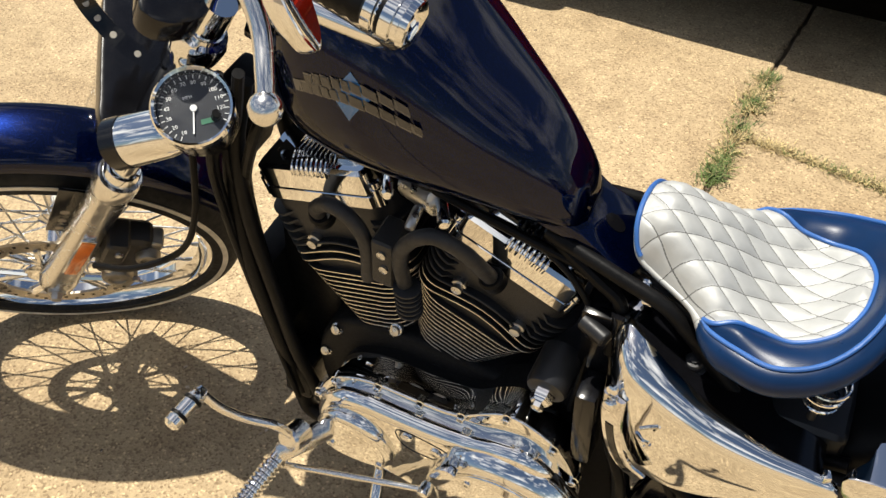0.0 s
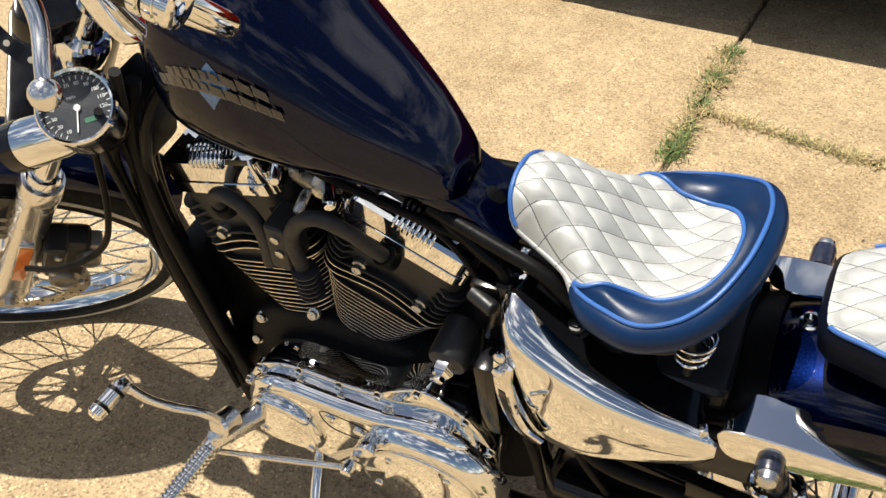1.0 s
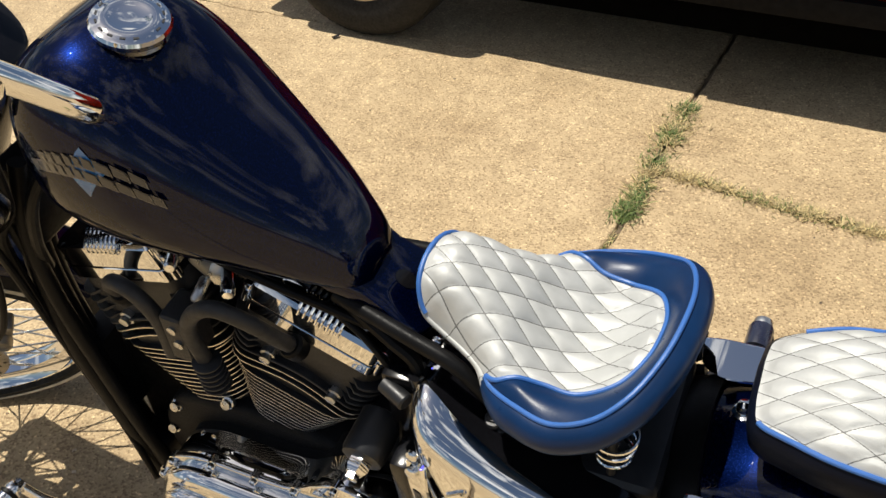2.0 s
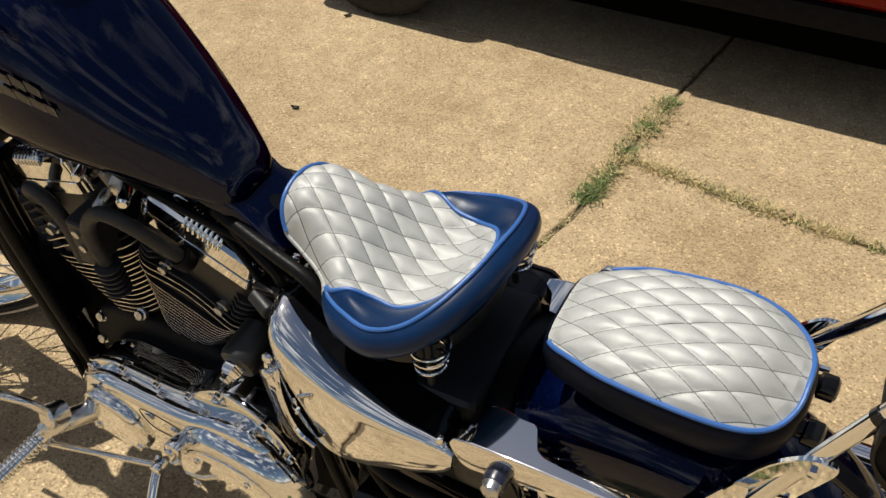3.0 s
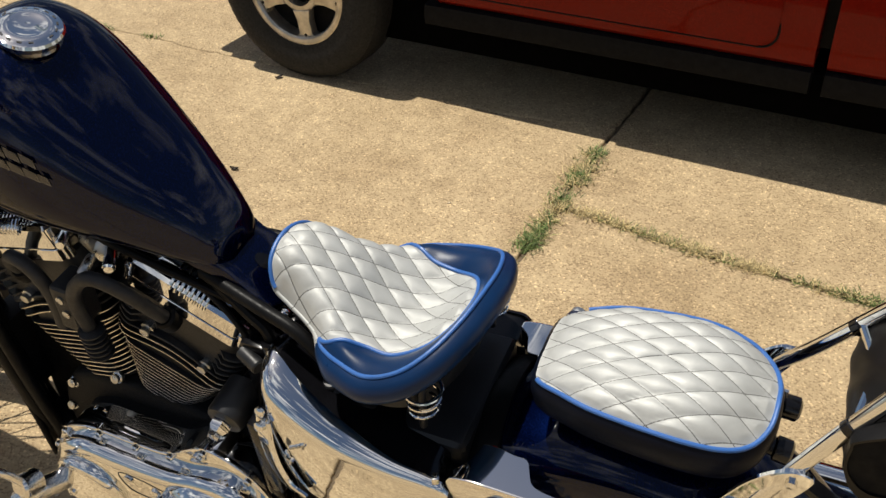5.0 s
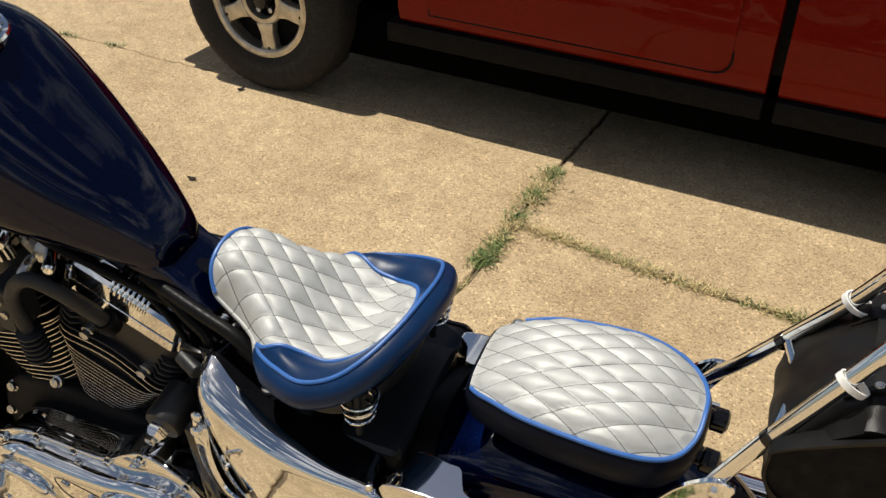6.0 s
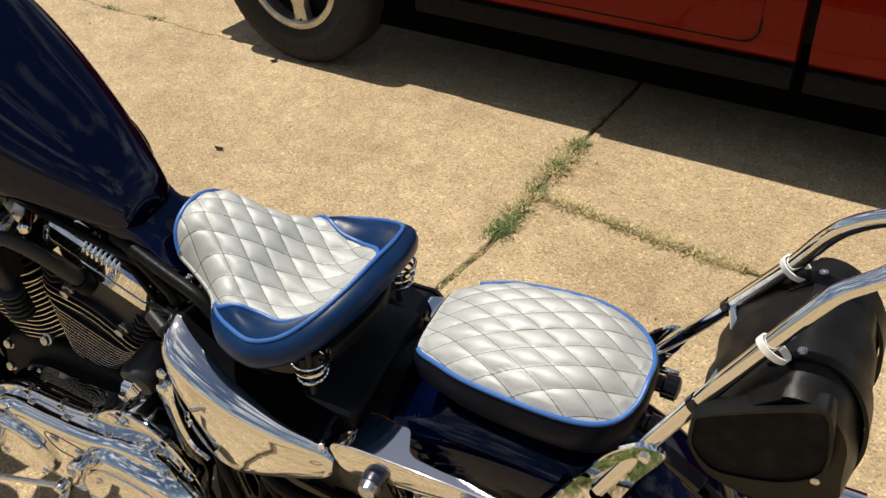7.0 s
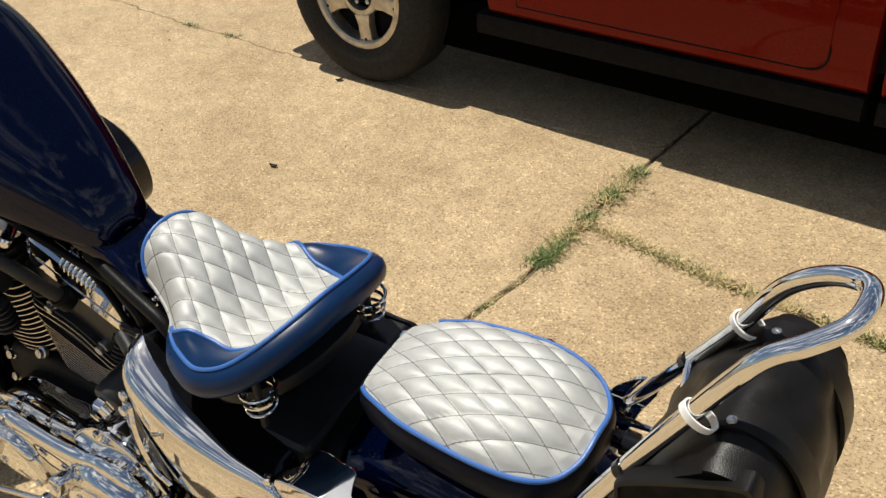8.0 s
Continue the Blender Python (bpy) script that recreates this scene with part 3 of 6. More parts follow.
view_n = Vector((0.5, -0.62, 0.6))
bm, path = strap([(-0.357, -0.10, 1.02), (-0.352, -0.10, 0.987), (-0.34, -0.10, 0.962), (-0.316, -0.10, 0.935), (-0.27, -0.10, 0.908)], 0.022, 0.004, view_n)
st = part("perforated_strap", bm, BLACK, bike, "black curved metal strap with punched holes", smooth=False)
for k in range(5):
    p = path[4 + k * 6]
    bm = bmesh.new()
    lathe(bm, [(0.0042, -0.0026), (0.0042, 0.0026)], along(p, p + view_n), 12)
    part("strap_hole", bm, plain("bare_hole", (0.5, 0.46, 0.38), 0.5, 0.3), st)
CABLES = [
    ([(-0.14, -0.14, 0.90), (-0.18, -0.13, 0.82), (-0.212, -0.11, 0.72), (-0.218, -0.1, 0.55), (-0.205, -0.1, 0.38), (-0.17, -0.12, 0.26)], 0.0055),
    ([(-0.16, -0.10, 0.92), (-0.195, -0.09, 0.80), (-0.2, -0.085, 0.66), (-0.195, -0.085, 0.5), (-0.19, -0.085, 0.33), (-0.18, -0.08, 0.2)], 0.006),
    ([(-0.12, -0.11, 0.94), (-0.16, -0.1, 0.84), (-0.21, -0.1, 0.77), (-0.22, -0.1, 0.62)], 0.0075),
    ([(-0.27, -0.03, 0.88), (-0.245, -0.095, 0.78), (-0.26, -0.12, 0.66), (-0.30, -0.135, 0.585), (-0.38, -0.16, 0.54), (-0.46, -0.165, 0.515)], 0.005),
    ([(-0.07, -0.06, 0.93), (-0.12, -0.09, 0.86), (-0.16, -0.09, 0.78), (-0.2, -0.07, 0.70)], 0.008),
    ([(0.22, -0.05, 0.75), (0.28, -0.065, 0.72), (0.315, -0.075, 0.66), (0.31, -0.085, 0.56), (0.3, -0.09, 0.47)], 0.0045),
    ([(0.24, -0.04, 0.755), (0.31, -0.06, 0.725), (0.345, -0.07, 0.70), (0.34, -0.08, 0.62)], 0.009),
    ([(0.02, -0.05, 0.80), (0.12, -0.06, 0.785), (0.24, -0.055, 0.745), (0.33, -0.05, 0.715)], 0.006),
]
for pts, r in CABLES:
    bm = bmesh.new()
    tube(bm, pts, r, 10, soft=8)
    part("cable", bm, RUBBER, bike)

# ---- frame ----
def bar_part(name, pts, r, mat, parent=None, soft=6, segs=14, label=""):
    bm = bmesh.new()
    tube(bm, pts, r, segs, soft=soft)
    return part(name, bm, mat, parent or bike, label)


for s in (-1, 1):
    bar_part("down_tube", [(-0.19, s * 0.03, 0.86), (-0.212, s * 0.055, 0.74), (-0.215, s * 0.068, 0.6), (-0.208, s * 0.072, 0.4), (-0.205, s * 0.075, 0.2), (-0.16, s * 0.08, 0.135), (0.1, s * 0.085, 0.12), (0.42, s * 0.09, 0.125)], 0.0150, RUBBER)
    bar_part("seat_rail", [(0.24, s * 0.045, 0.765), (0.34, s * 0.066, 0.748), (0.395, s * 0.076, 0.736), (0.428, s * 0.082, 0.710), (0.467, s * 0.084, 0.664), (0.519, s * 0.092, 0.614), (0.575, s * 0.10, 0.580), (0.64, s * 0.105, 0.592)], 0.0095, RUBBER)
    bar_part("side_tube", [(0.35, s * 0.075, 0.70), (0.37, s * 0.09, 0.5), (0.39, s * 0.095, 0.3), (0.42, s * 0.09, 0.13)], 0.015, BLACK)
bar_part("wire_loom", [(-0.16, -0.06, 0.88), (-0.185, -0.08, 0.78), (-0.19, -0.09, 0.66), (-0.178, -0.095, 0.5), (-0.17, -0.095, 0.36), (-0.14, -0.1, 0.25)], 0.011, RUBBER, soft=8, label="taped black wire loom")
bar_part("wire_loom", [(-0.205, -0.03, 0.82), (-0.238, -0.042, 0.64), (-0.24, -0.046, 0.42), (-0.226, -0.05, 0.24)], 0.016, RUBBER, soft=8, label="thick taped black wire loom")
bar_part("wire_loom", [(-0.18, -0.04, 0.86), (-0.212, -0.07, 0.74), (-0.212, -0.09, 0.6), (-0.2, -0.095, 0.42), (-0.185, -0.095, 0.24)], 0.012, RUBBER, soft=8, label="taped black wire loom")
for c, sz, rot in (((-0.20, -0.03, 0.80), (0.06, 0.07, 0.13), 20), ((-0.222, -0.02, 0.45), (0.05, 0.10, 0.16), 0), ((-0.185, -0.06, 0.27), (0.05, 0.08, 0.1), 10), ((-0.155, 0.01, 0.46), (0.10, 0.09, 0.42), 8)):
    bm = bmesh.new()
    box(bm, sz, pose(*c, 0, rot, 0), 0.01, 2)
    part("regulator_box", bm, RUBBER, bike)
bar_part("backbone", [(-0.17, 0, 0.93), (0.0, 0, 0.86), (0.2, 0, 0.78), (0.36, 0, 0.70)], 0.028, BLACK)
bm = bmesh.new()
slab(bm, rounded([(0.255, 0.052), (0.255, -0.052), (0.32, -0.05), (0.40, -0.048), (0.40, 0.048), (0.32, 0.05)], 4), pose(0, 0, 0.934, 0, 32, 0), 0.02, 0.006)
neck = part("frame_neck", bm, BLUE, bike, "blue painted frame cover with an oval slot")
bm = bmesh.new()
lathe(bm, [(0.011, 0), (0.011, 0.0015)], pose(0, 0, 0.934, 0, 32, 0) @ Matrix.Translation((0.352, 0.0, 0.0195)) @ Matrix.Diagonal((1.35, 1.0, 1, 1)), 20)
part("neck_slot", bm, BLACK, neck)

# ---- fuel tank ----
TANK = [(-0.125, 0.02, 0.894, 0.958), (-0.116, 0.055, 0.869, 0.993), (-0.092, 0.088, 0.848, 1.023), (-0.054, 0.117, 0.829, 1.052), (-0.006, 0.129, 0.814, 1.070), (0.051, 0.129, 0.807, 1.053), (0.108, 0.117, 0.802, 1.002), (0.165, 0.098, 0.794, 0.943), (0.217, 0.076, 0.777, 0.892), (0.25, 0.059, 0.767, 0.853), (0.272, 0.045, 0.764, 0.818), (0.281, 0.026, 0.77, 0.795)]


def tank_point(x, k, out=0.0):
    """A point of the tank's skin: k in turns from the right side over the top."""
    w, lo, hi = lerp_table(TANK, x)
    a = 2 * math.pi * k
    c, s = math.cos(a), math.sin(a)
    mid = lo + (hi - lo) * 0.42
    h = (hi - mid) if s > 0 else (mid - lo)
    e = 0.60 if s > 0 else 0.55
    y = (w + out) * (abs(c) ** e) * (1 if c > 0 else -1)
    if s < 0:
        y *= 1 - 0.30 * (-s) ** 1.5
    z = mid + (h + out) * (abs(s) ** (0.82 if s > 0 else 0.7)) * (1 if s > 0 else -1)
    return Vector((x, y, z))


bm = bmesh.new()
xs = [-0.125 + 0.406 * (0.5 - 0.5 * math.cos(math.pi * i / 44)) for i in range(45)]
rings(bm, [[tank_point(x, (k + 0.5) / 56) for k in range(56)] for x in xs])
tank = part("fuel_tank", bm, BLUE, bike, "glossy dark metallic blue fuel tank", angle=60)
# bottom seam
bm = bmesh.new()
tube(bm, [tank_point(x, 0.5 + 0.19, 0.0008) for x in xs[3:-3]], 0.0022, 8)
part("seam", bm, BLUE, tank)
# badge on the left side: a blue diamond with two rows of grey bars
def tank_side(x, k, out):
    return tank_point(x, k, out)


def patch(quads, name, mat, parent):
    bm = bmesh.new()
    for q in quads:
        n = 6
        grid = []
        for i in range(n + 1):
            row = []
            for j in range(3):
                u, v = i / n, j / 2
                (x0, k0), (x1, k1), (x2, k2), (x3, k3) = q
                x = (x0 * (1 - u) + x1 * u) * (1 - v) + (x3 * (1 - u) + x2 * u) * v
                k = (k0 * (1 - u) + k1 * u) * (1 - v) + (k3 * (1 - u) + k2 * u) * v
                row.append(bm.verts.new(tank_side(x, k, 0.0011)))
            grid.append(row)
        for i in range(n):
            for j in range(2):
                bm.faces.new((grid[i][j], grid[i + 1][j], grid[i + 1][j + 1], grid[i][j + 1]))
    return part(name, bm, mat, parent)


DECAL_BLUE = plain("decal_blue", (0.02, 0.13, 0.33), 0.3, coat=1.0)
DECAL_GREY = plain("decal_grey", (0.11, 0.10, 0.085), 0.35, coat=0.6)
DECAL_DARK = plain("decal_dark", (0.012, 0.012, 0.016), 0.3, coat=1.0)
badge = patch([((0.018, 0.458), (0.04, 0.416), (0.062, 0.439), (0.036, 0.482))], "badge", DECAL_BLUE, tank)
tagged(badge, label="blue diamond badge with rows of grey bars")
rnd = random.Random(4)
for x0, x1, k0, k1 in ((-0.018, 0.104, 0.453, 0.417), (-0.034, 0.116, 0.466, 0.441)):
    x = x0
    while x < x1 - 0.008:
        wd = rnd.uniform(0.009, 0.017)
        k = k0 + (k1 - k0) * (x - x0) / (x1 - x0)
        q = [(x, k - 0.0075), (x + wd, k - 0.0085), (x + wd + 0.003, k + 0.0055), (x + 0.003, k + 0.0065)]
        patch([q], "badge_bar", DECAL_GREY, tank)
        q = [(x + 0.0012, k - 0.006), (x + wd - 0.0010, k - 0.007), (x + wd + 0.0018, k + 0.0042), (x + 0.0042, k + 0.0052)]
        inner = patch([q], "badge_bar", DECAL_DARK, tank)
        inner.location = (0, -0.0006, 0)
        x += wd + 0.0006
# filler cap
CAP = tank_point(0.042, 0.25, -0.003)
CM = along(CAP, CAP + Vector((0.28, 0, 1)))
bm = bmesh.new()
lathe(bm, [(0.037, -0.004), (0.037, 0.002), (0.0405, 0.004), (0.0415, 0.010), (0.0395, 0.0135), (0.034, 0.015), (0.031, 0.0165), (0.022, 0.0175), (0.02, 0.0165), (0.0, 0.018)], CM, 48, caps=False)
cap = part("filler_cap", bm, CHROME, tank, "round chrome filler cap with an engraved rim")
for k in range(16):
    if k % 8 == 7:
        continue
    bm = bmesh.new()
    box(bm, (0.0055, 0.0035, 0.0006), CM @ Matrix.Rotation(2 * math.pi * k / 16, 4, "Z") @ Matrix.Translation((0, 0.0325, 0.0158)))
    part("cap_bar", bm, SATIN, cap, smooth=False)

# ---- seats ----
def quilted_vinyl(name, grid):
    """Silver vinyl with dashed thread along the seams of its diamonds."""
    n = Nodes(name)
    v = n.coords()
    sep = n.add("ShaderNodeSeparateXYZ")
    n.link(v, sep.inputs[0])

    def math_node(op, a, b=0.0, c=0.0):
        m = n.add("ShaderNodeMath")
        m.operation = op
        for s, val in zip(m.inputs, (a, b, c)):
            if isinstance(val, (int, float)):
                s.default_value = val
            else:
                n.link(val, s)
        return m.outputs[0]
    x0, y0, px, py = grid
    xs_ = math_node("DIVIDE", math_node("SUBTRACT", sep.outputs[0], x0), px)
    ys_ = math_node("DIVIDE", math_node("SUBTRACT", sep.outputs[1], y0), py)
    aa, bb = math_node("ADD", xs_, ys_), math_node("SUBTRACT", xs_, ys_)
    masks = []
    for p, q in ((aa, bb), (bb, aa)):
        d = math_node("PINGPONG", p, 0.5)
        near = math_node("LESS_THAN", d, 0.02)
        dash = math_node("GREATER_THAN", math_node("FRACT", math_node("MULTIPLY", q, 9.0)), 0.12)
        masks.append(math_node("MULTIPLY", near, dash))
    thread = math_node("MAXIMUM", masks[0], masks[1])
    f = n.noise(25, 4, 0.6, v)
    base = n.ramp(f, [(0.3, (0.385, 0.390, 0.374)), (0.7, (0.462, 0.467, 0.450))])
    pores = n.add("ShaderNodeTexVoronoi", Scale=600.0)
    n.link(v, pores.inputs["Vector"])
    n.set(Base_Color=n.mix(base, (0.11, 0.11, 0.105), thread), Roughness=n.ramp(n.noise(40, 3, 0.5, v), [(0.3, (0.56,) * 3), (0.7, (0.68,) * 3)]), Metallic=0.3)
    n.bump(pores.outputs["Distance"], 0.3, 0.0003)
    return n.mat


def quilt(x, y, grid):
    """Height of the padding between the seams: 0 on a seam, 1 amid a diamond."""
    x0, y0, px, py = grid
    a, b = (x - x0) / px + (y - y0) / py, (x - x0) / px - (y - y0) / py
    da, db = abs(a - round(a)) * 2, abs(b - round(b)) * 2
    return (1 - (1 - da) ** 2.2) ** 0.7 * (1 - (1 - db) ** 2.2) ** 0.7


def mirrored(half):
    """A closed outline (x, y, z) from its left half, nose to tail."""
    return [(x, -y, z) for x, y, z in half] + [(x, y, z) for x, y, z in half[-2:0:-1]]


def curve3(points, n=8):
    """A smooth closed line through points in space."""
    p = [Vector(q) for q in points]
    m = len(p)
    out = []
    for i in range(m):
        a, b, c, d = p[i - 1], p[i], p[(i + 1) % m], p[(i + 2) % m]
        for k in range(n):
            t = k / n
            out.append(0.5 * ((2 * b) + (c - a) * t + (2 * a - 5 * b + 4 * c - d) * t * t + (3 * b - a - 3 * c + d) * t ** 3))
    return out


def cushion(name, centre, edge, crown, grid, puff, power, mat, label, m, rings_n=96):
    """The quilted top of a seat, fanned out from a centre to its edge line."""
    bm = bmesh.new()
    cx, cy = centre
    cv = bm.verts.new((cx, cy, lerp_table(crown, cx)[0] + puff * quilt(cx, cy, grid)))
    prev = None
    for r in range(1, rings_n + 1):
        s = r / rings_n
        fade = min(1.0, (1 - s) * 12)
        ring = []
        for e in edge:
            X, Y = cx + (e.x - cx) * s, cy + (e.y - cy) * s
            w = s ** power
            z = lerp_table(crown, X)[0] * (1 - w) + e.z * w
            ring.append(bm.verts.new((X, Y, z + puff * quilt(X, Y, grid) * fade)))
        n = len(ring)
        for i in range(n):
            j = (i + 1) % n
            if prev is None:
                bm.faces.new((cv, ring[i], ring[j]))
            else:
                bm.faces.new((prev[i], ring[i], ring[j], prev[j]))
        prev = ring
    ob = part(name, bm, mat, bike, label, angle=80)
    ob.matrix_basis = m
    return ob


def outward(line):
    """Level unit normals of a closed line, pointing away from its middle."""
    n = len(line)
    mid = sum(line, Vector()) / n
    out = []
    for i in range(n):
        t = line[(i + 1) % n] - line[i - 1]
        q = Vector((t.y, -t.x, 0)).normalized()
        out.append(q if q.dot(line[i] - mid) > 0 else -q)
    return out


def piping(pts, parent, r=0.0029, lift=0.0015):
    bm = bmesh.new()
    tube(bm, [p + Vector((0, 0, lift)) for p in pts], r, 10)
    return part("piping", bm, PIPING, parent, "bright blue piping")


# solo seat: a dished tractor shape with a raised tail, sitting a little askew
SEAT_M = Matrix.Translation((0.5, 0.007, 0.75)) @ Matrix.Rotation(-0.068, 4, "Z") @ Matrix.Rotation(-0.088, 4, "X") @ Matrix.Translation((-0.5, 0, -0.75))
NOSE = [(0.3365, 0.0, 0.807), (0.338, 0.028, 0.801), (0.343, 0.048, 0.787), (0.354, 0.060, 0.765), (0.378, 0.066, 0.752), (0.408, 0.077, 0.746), (0.431, 0.089, 0.743)]
TAIL_IN = [(0.447, 0.101, 0.743), (0.462, 0.107, 0.749), (0.482, 0.099, 0.754), (0.508, 0.091, 0.746), (0.543, 0.088, 0.744), (0.579, 0.071, 0.758), (0.597, 0.036, 0.767), (0.601, 0.0, 0.769)]
TAIL_OUT = [(0.447, 0.102, 0.742), (0.459, 0.112, 0.740), (0.489, 0.126, 0.744), (0.533, 0.137, 0.749), (0.573, 0.127, 0.764), (0.602, 0.100, 0.785), (0.619, 0.053, 0.801), (0.624, 0.0, 0.808)]
CROWN = [(0.325, 0.798), (0.345, 0.8065), (0.36, 0.809), (0.372, 0.807), (0.395, 0.797), (0.424, 0.783), (0.449, 0.769), (0.475, 0.751), (0.494, 0.742), (0.515, 0.734), (0.54, 0.732), (0.565, 0.740), (0.585, 0.754), (0.601, 0.769), (0.63, 0.79)]
SEAT_GRID = (0.3688, -0.0175, 0.054, 0.0318)
SI, SO = curve3(mirrored(NOSE + TAIL_IN)), curve3(mirrored(NOSE + TAIL_OUT))
SEAT_QUILT = quilted_vinyl("quilted_silver_vinyl", SEAT_GRID)
seat = cushion("seat", (0.475, 0.0), SI, CROWN, SEAT_GRID, 0.0052, 5.0, SEAT_QUILT, "solo seat in diamond-quilted silver vinyl with blue bolster", SEAT_M)
# blue bolster between the two pipings
bm = bmesh.new()
loops = []
for k in range(9):
    t = k / 8
    loops.append([i.lerp(o, t) + Vector((0, 0, 0.0005 + 0.0065 * math.sin(math.pi * t) * min(1, 30 * (i - o).length))) for i, o in zip(SI, SO)])
rings(bm, loops, True, False)
part("bolster", bm, BLUE_VINYL, seat, "smooth blue vinyl bolster")


def tail(x):
    """0 at the seat's nose, 1 along its blue tail."""
    t = min(1.0, max(0.0, (x - 0.425) / 0.06))
    return t * t * (3 - 2 * t)


# padded side band, full behind and thin at the nose, with the pan under it
bm = bmesh.new()
prof = [(0.0, 0.0), (0.007, -0.002), (0.0125, -0.008), (0.015, -0.0175), (0.014, -0.0275), (0.009, -0.0355), (-0.004, -0.041), (-0.03, -0.043)]
norm = outward(SO)
loops = [[p + q * (d * (0.2 + 0.8 * tail(p.x)) + 0.006 * tail(p.x) * max(0, (p.x - 0.56) / 0.06) * (d > 0)) + Vector((0, 0, dz * (0.22 + 0.78 * tail(p.x)))) for p, q in zip(SO, norm)] for d, dz in prof]
rings(bm, loops, True, False)
bm.faces.new([bm.verts.new(p) for p in loops[-1]])
for f in bm.faces:
    f.material_index = 1 if f.calc_center_median().x < 0.444 else 0
part("side_band", bm, [BLUE_VINYL, SEAT_QUILT], seat, "blue and silver vinyl side band", angle=80)
bm = bmesh.new()
slab(bm, inset([(p.x, p.y) for p in SO], 0.02), pose(0, 0, 0.685), 0.02, 0.004)
part("seat_pan", bm, SATIN, seat, "black steel seat pan")
n = len(SO)
i0 = next(i for i in range(n) if SO[i].x >= 0.4465 and SO[i].y < 0)
piping(SO[i0:n - i0 + 1], seat)
piping([SI[i] for i in range(i0, n - i0 + 1)], seat)
front = sorted([p for p in SO if p.x < 0.358], key=lambda p: p.y)
piping(front, seat, 0.0032, 0.0005)


def coil(name, base, top, r, turns, wire, mat, parent, label="", segs=20, r_top=None):
    """A coil spring from base to top."""
    m = along(base, top)
    h = (Vector(top) - Vector(base)).length
    k = int(turns * segs)
    r_top = r_top or r
    bm = bmesh.new()
    tube(bm, [m @ Vector(((r + (r_top - r) * i / k) * math.cos(2 * math.pi * i / segs), (r + (r_top - r) * i / k) * math.sin(2 * math.pi * i / segs), h * i / k)) for i in range(k + 1)], wire, 8)
    return part(name, bm, mat, parent, label)


for s in (-1, 1):
    coil("seat_spring", (0.590, s * 0.10, 0.682), (0.591, s * 0.10, 0.728), 0.0165, 3.3, 0.0024, CHROME, seat, "chrome coil spring", r_top=0.0235)
    bm = bmesh.new()
    lathe(bm, [(0.005, 0.655), (0.005, 0.73)], pose(0.588, s * 0.10, 0), 12)
    part("spring_post", bm, SATIN, seat)
# pillion: a flat-bottomed pad, wider behind
PIL_M = Matrix.Translation((-0.0088, -0.0053, 0))
PAD = [(0.7136, 0.0000, 0.752), (0.7146, 0.0339, 0.752), (0.7217, 0.0550, 0.7515), (0.7537, 0.0701, 0.758), (0.8003, 0.0833, 0.7615), (0.8814, 0.0899, 0.762), (0.9321, 0.0823, 0.756), (0.9615, 0.0640, 0.7515), (0.9773, 0.0348, 0.754), (0.9803, 0.0000, 0.7605)]
PAD_CROWN = [(0.7136, 0.7520), (0.7202, 0.7620), (0.7334, 0.7720), (0.7587, 0.7790), (0.7993, 0.7840), (0.8601, 0.7865), (0.9210, 0.7840), (0.9514, 0.7770), (0.9717, 0.7670), (0.9808, 0.7580)]
PAD_GRID = (0.7936, -0.0561, 0.060, 0.029)
PO = curve3(mirrored(PAD), 10)
PIL_QUILT = quilted_vinyl("quilted_silver_vinyl_wide", PAD_GRID)
pil = cushion("pillion_seat", (0.85, 0.0), PO, PAD_CROWN, PAD_GRID, 0.0043, 3.6, PIL_QUILT, "passenger pad in diamond-quilted silver vinyl with blue piping", PIL_M)
k0 = next(i for i in range(len(PO)) if PO[i].x > 0.7195 and PO[i].y < 0)
piping(PO[k0:len(PO) - k0 - 8], pil, 0.0029, 0.001)
bm = bmesh.new()
prof = [(0.0, 0.0), (0.005, -0.006), (0.0065, -0.02), (0.003, -0.042), (-0.006, -0.06), (-0.02, -0.066)]
norm = outward(PO)
loops = [[p + q * d + Vector((0, 0, dz)) for p, q in zip(PO, norm)] for d, dz in prof]
rings(bm, loops, True, False)
bm.faces.new([bm.verts.new(p) for p in loops[-1]])
part("side_band", bm, NAVY_VINYL, pil, "dark navy vinyl side band", angle=80)

# ---- rear wheel, fender, struts ----
REAR = Vector((0.80, 0.0, 0.315))
RWM = Matrix.Translation(REAR) @ pose(0, 0, 0, 90)
wheel("rear_wheel", RWM, 0.318, 0.07, 0.205, 24, 0.235)
bm = bmesh.new()
loops = []
for k in range(61):
    a = radians(-18 + 212 * k / 60)     # from behind, over the top, to the front
    lo_, li_ = [], []
    for j in range(19):
        b = math.pi * j / 18 - math.pi / 2
        y = 0.097 * math.sin(b)
        r = 0.298 + 0.054 * max(0, math.cos(b)) ** 0.75 - (0.035 if j in (0, 18) else 0)
        lo_.append((r, y))
        li_.append((r - 0.004, y * 0.96))
    loops.append([REAR + Vector((r * math.cos(a), y, r * math.sin(a))) for r, y in lo_ + li_[::-1]])
rings(bm, loops)
rear_fender = part("rear_fender", bm, BLUE, bike, "glossy metallic blue rear fender")
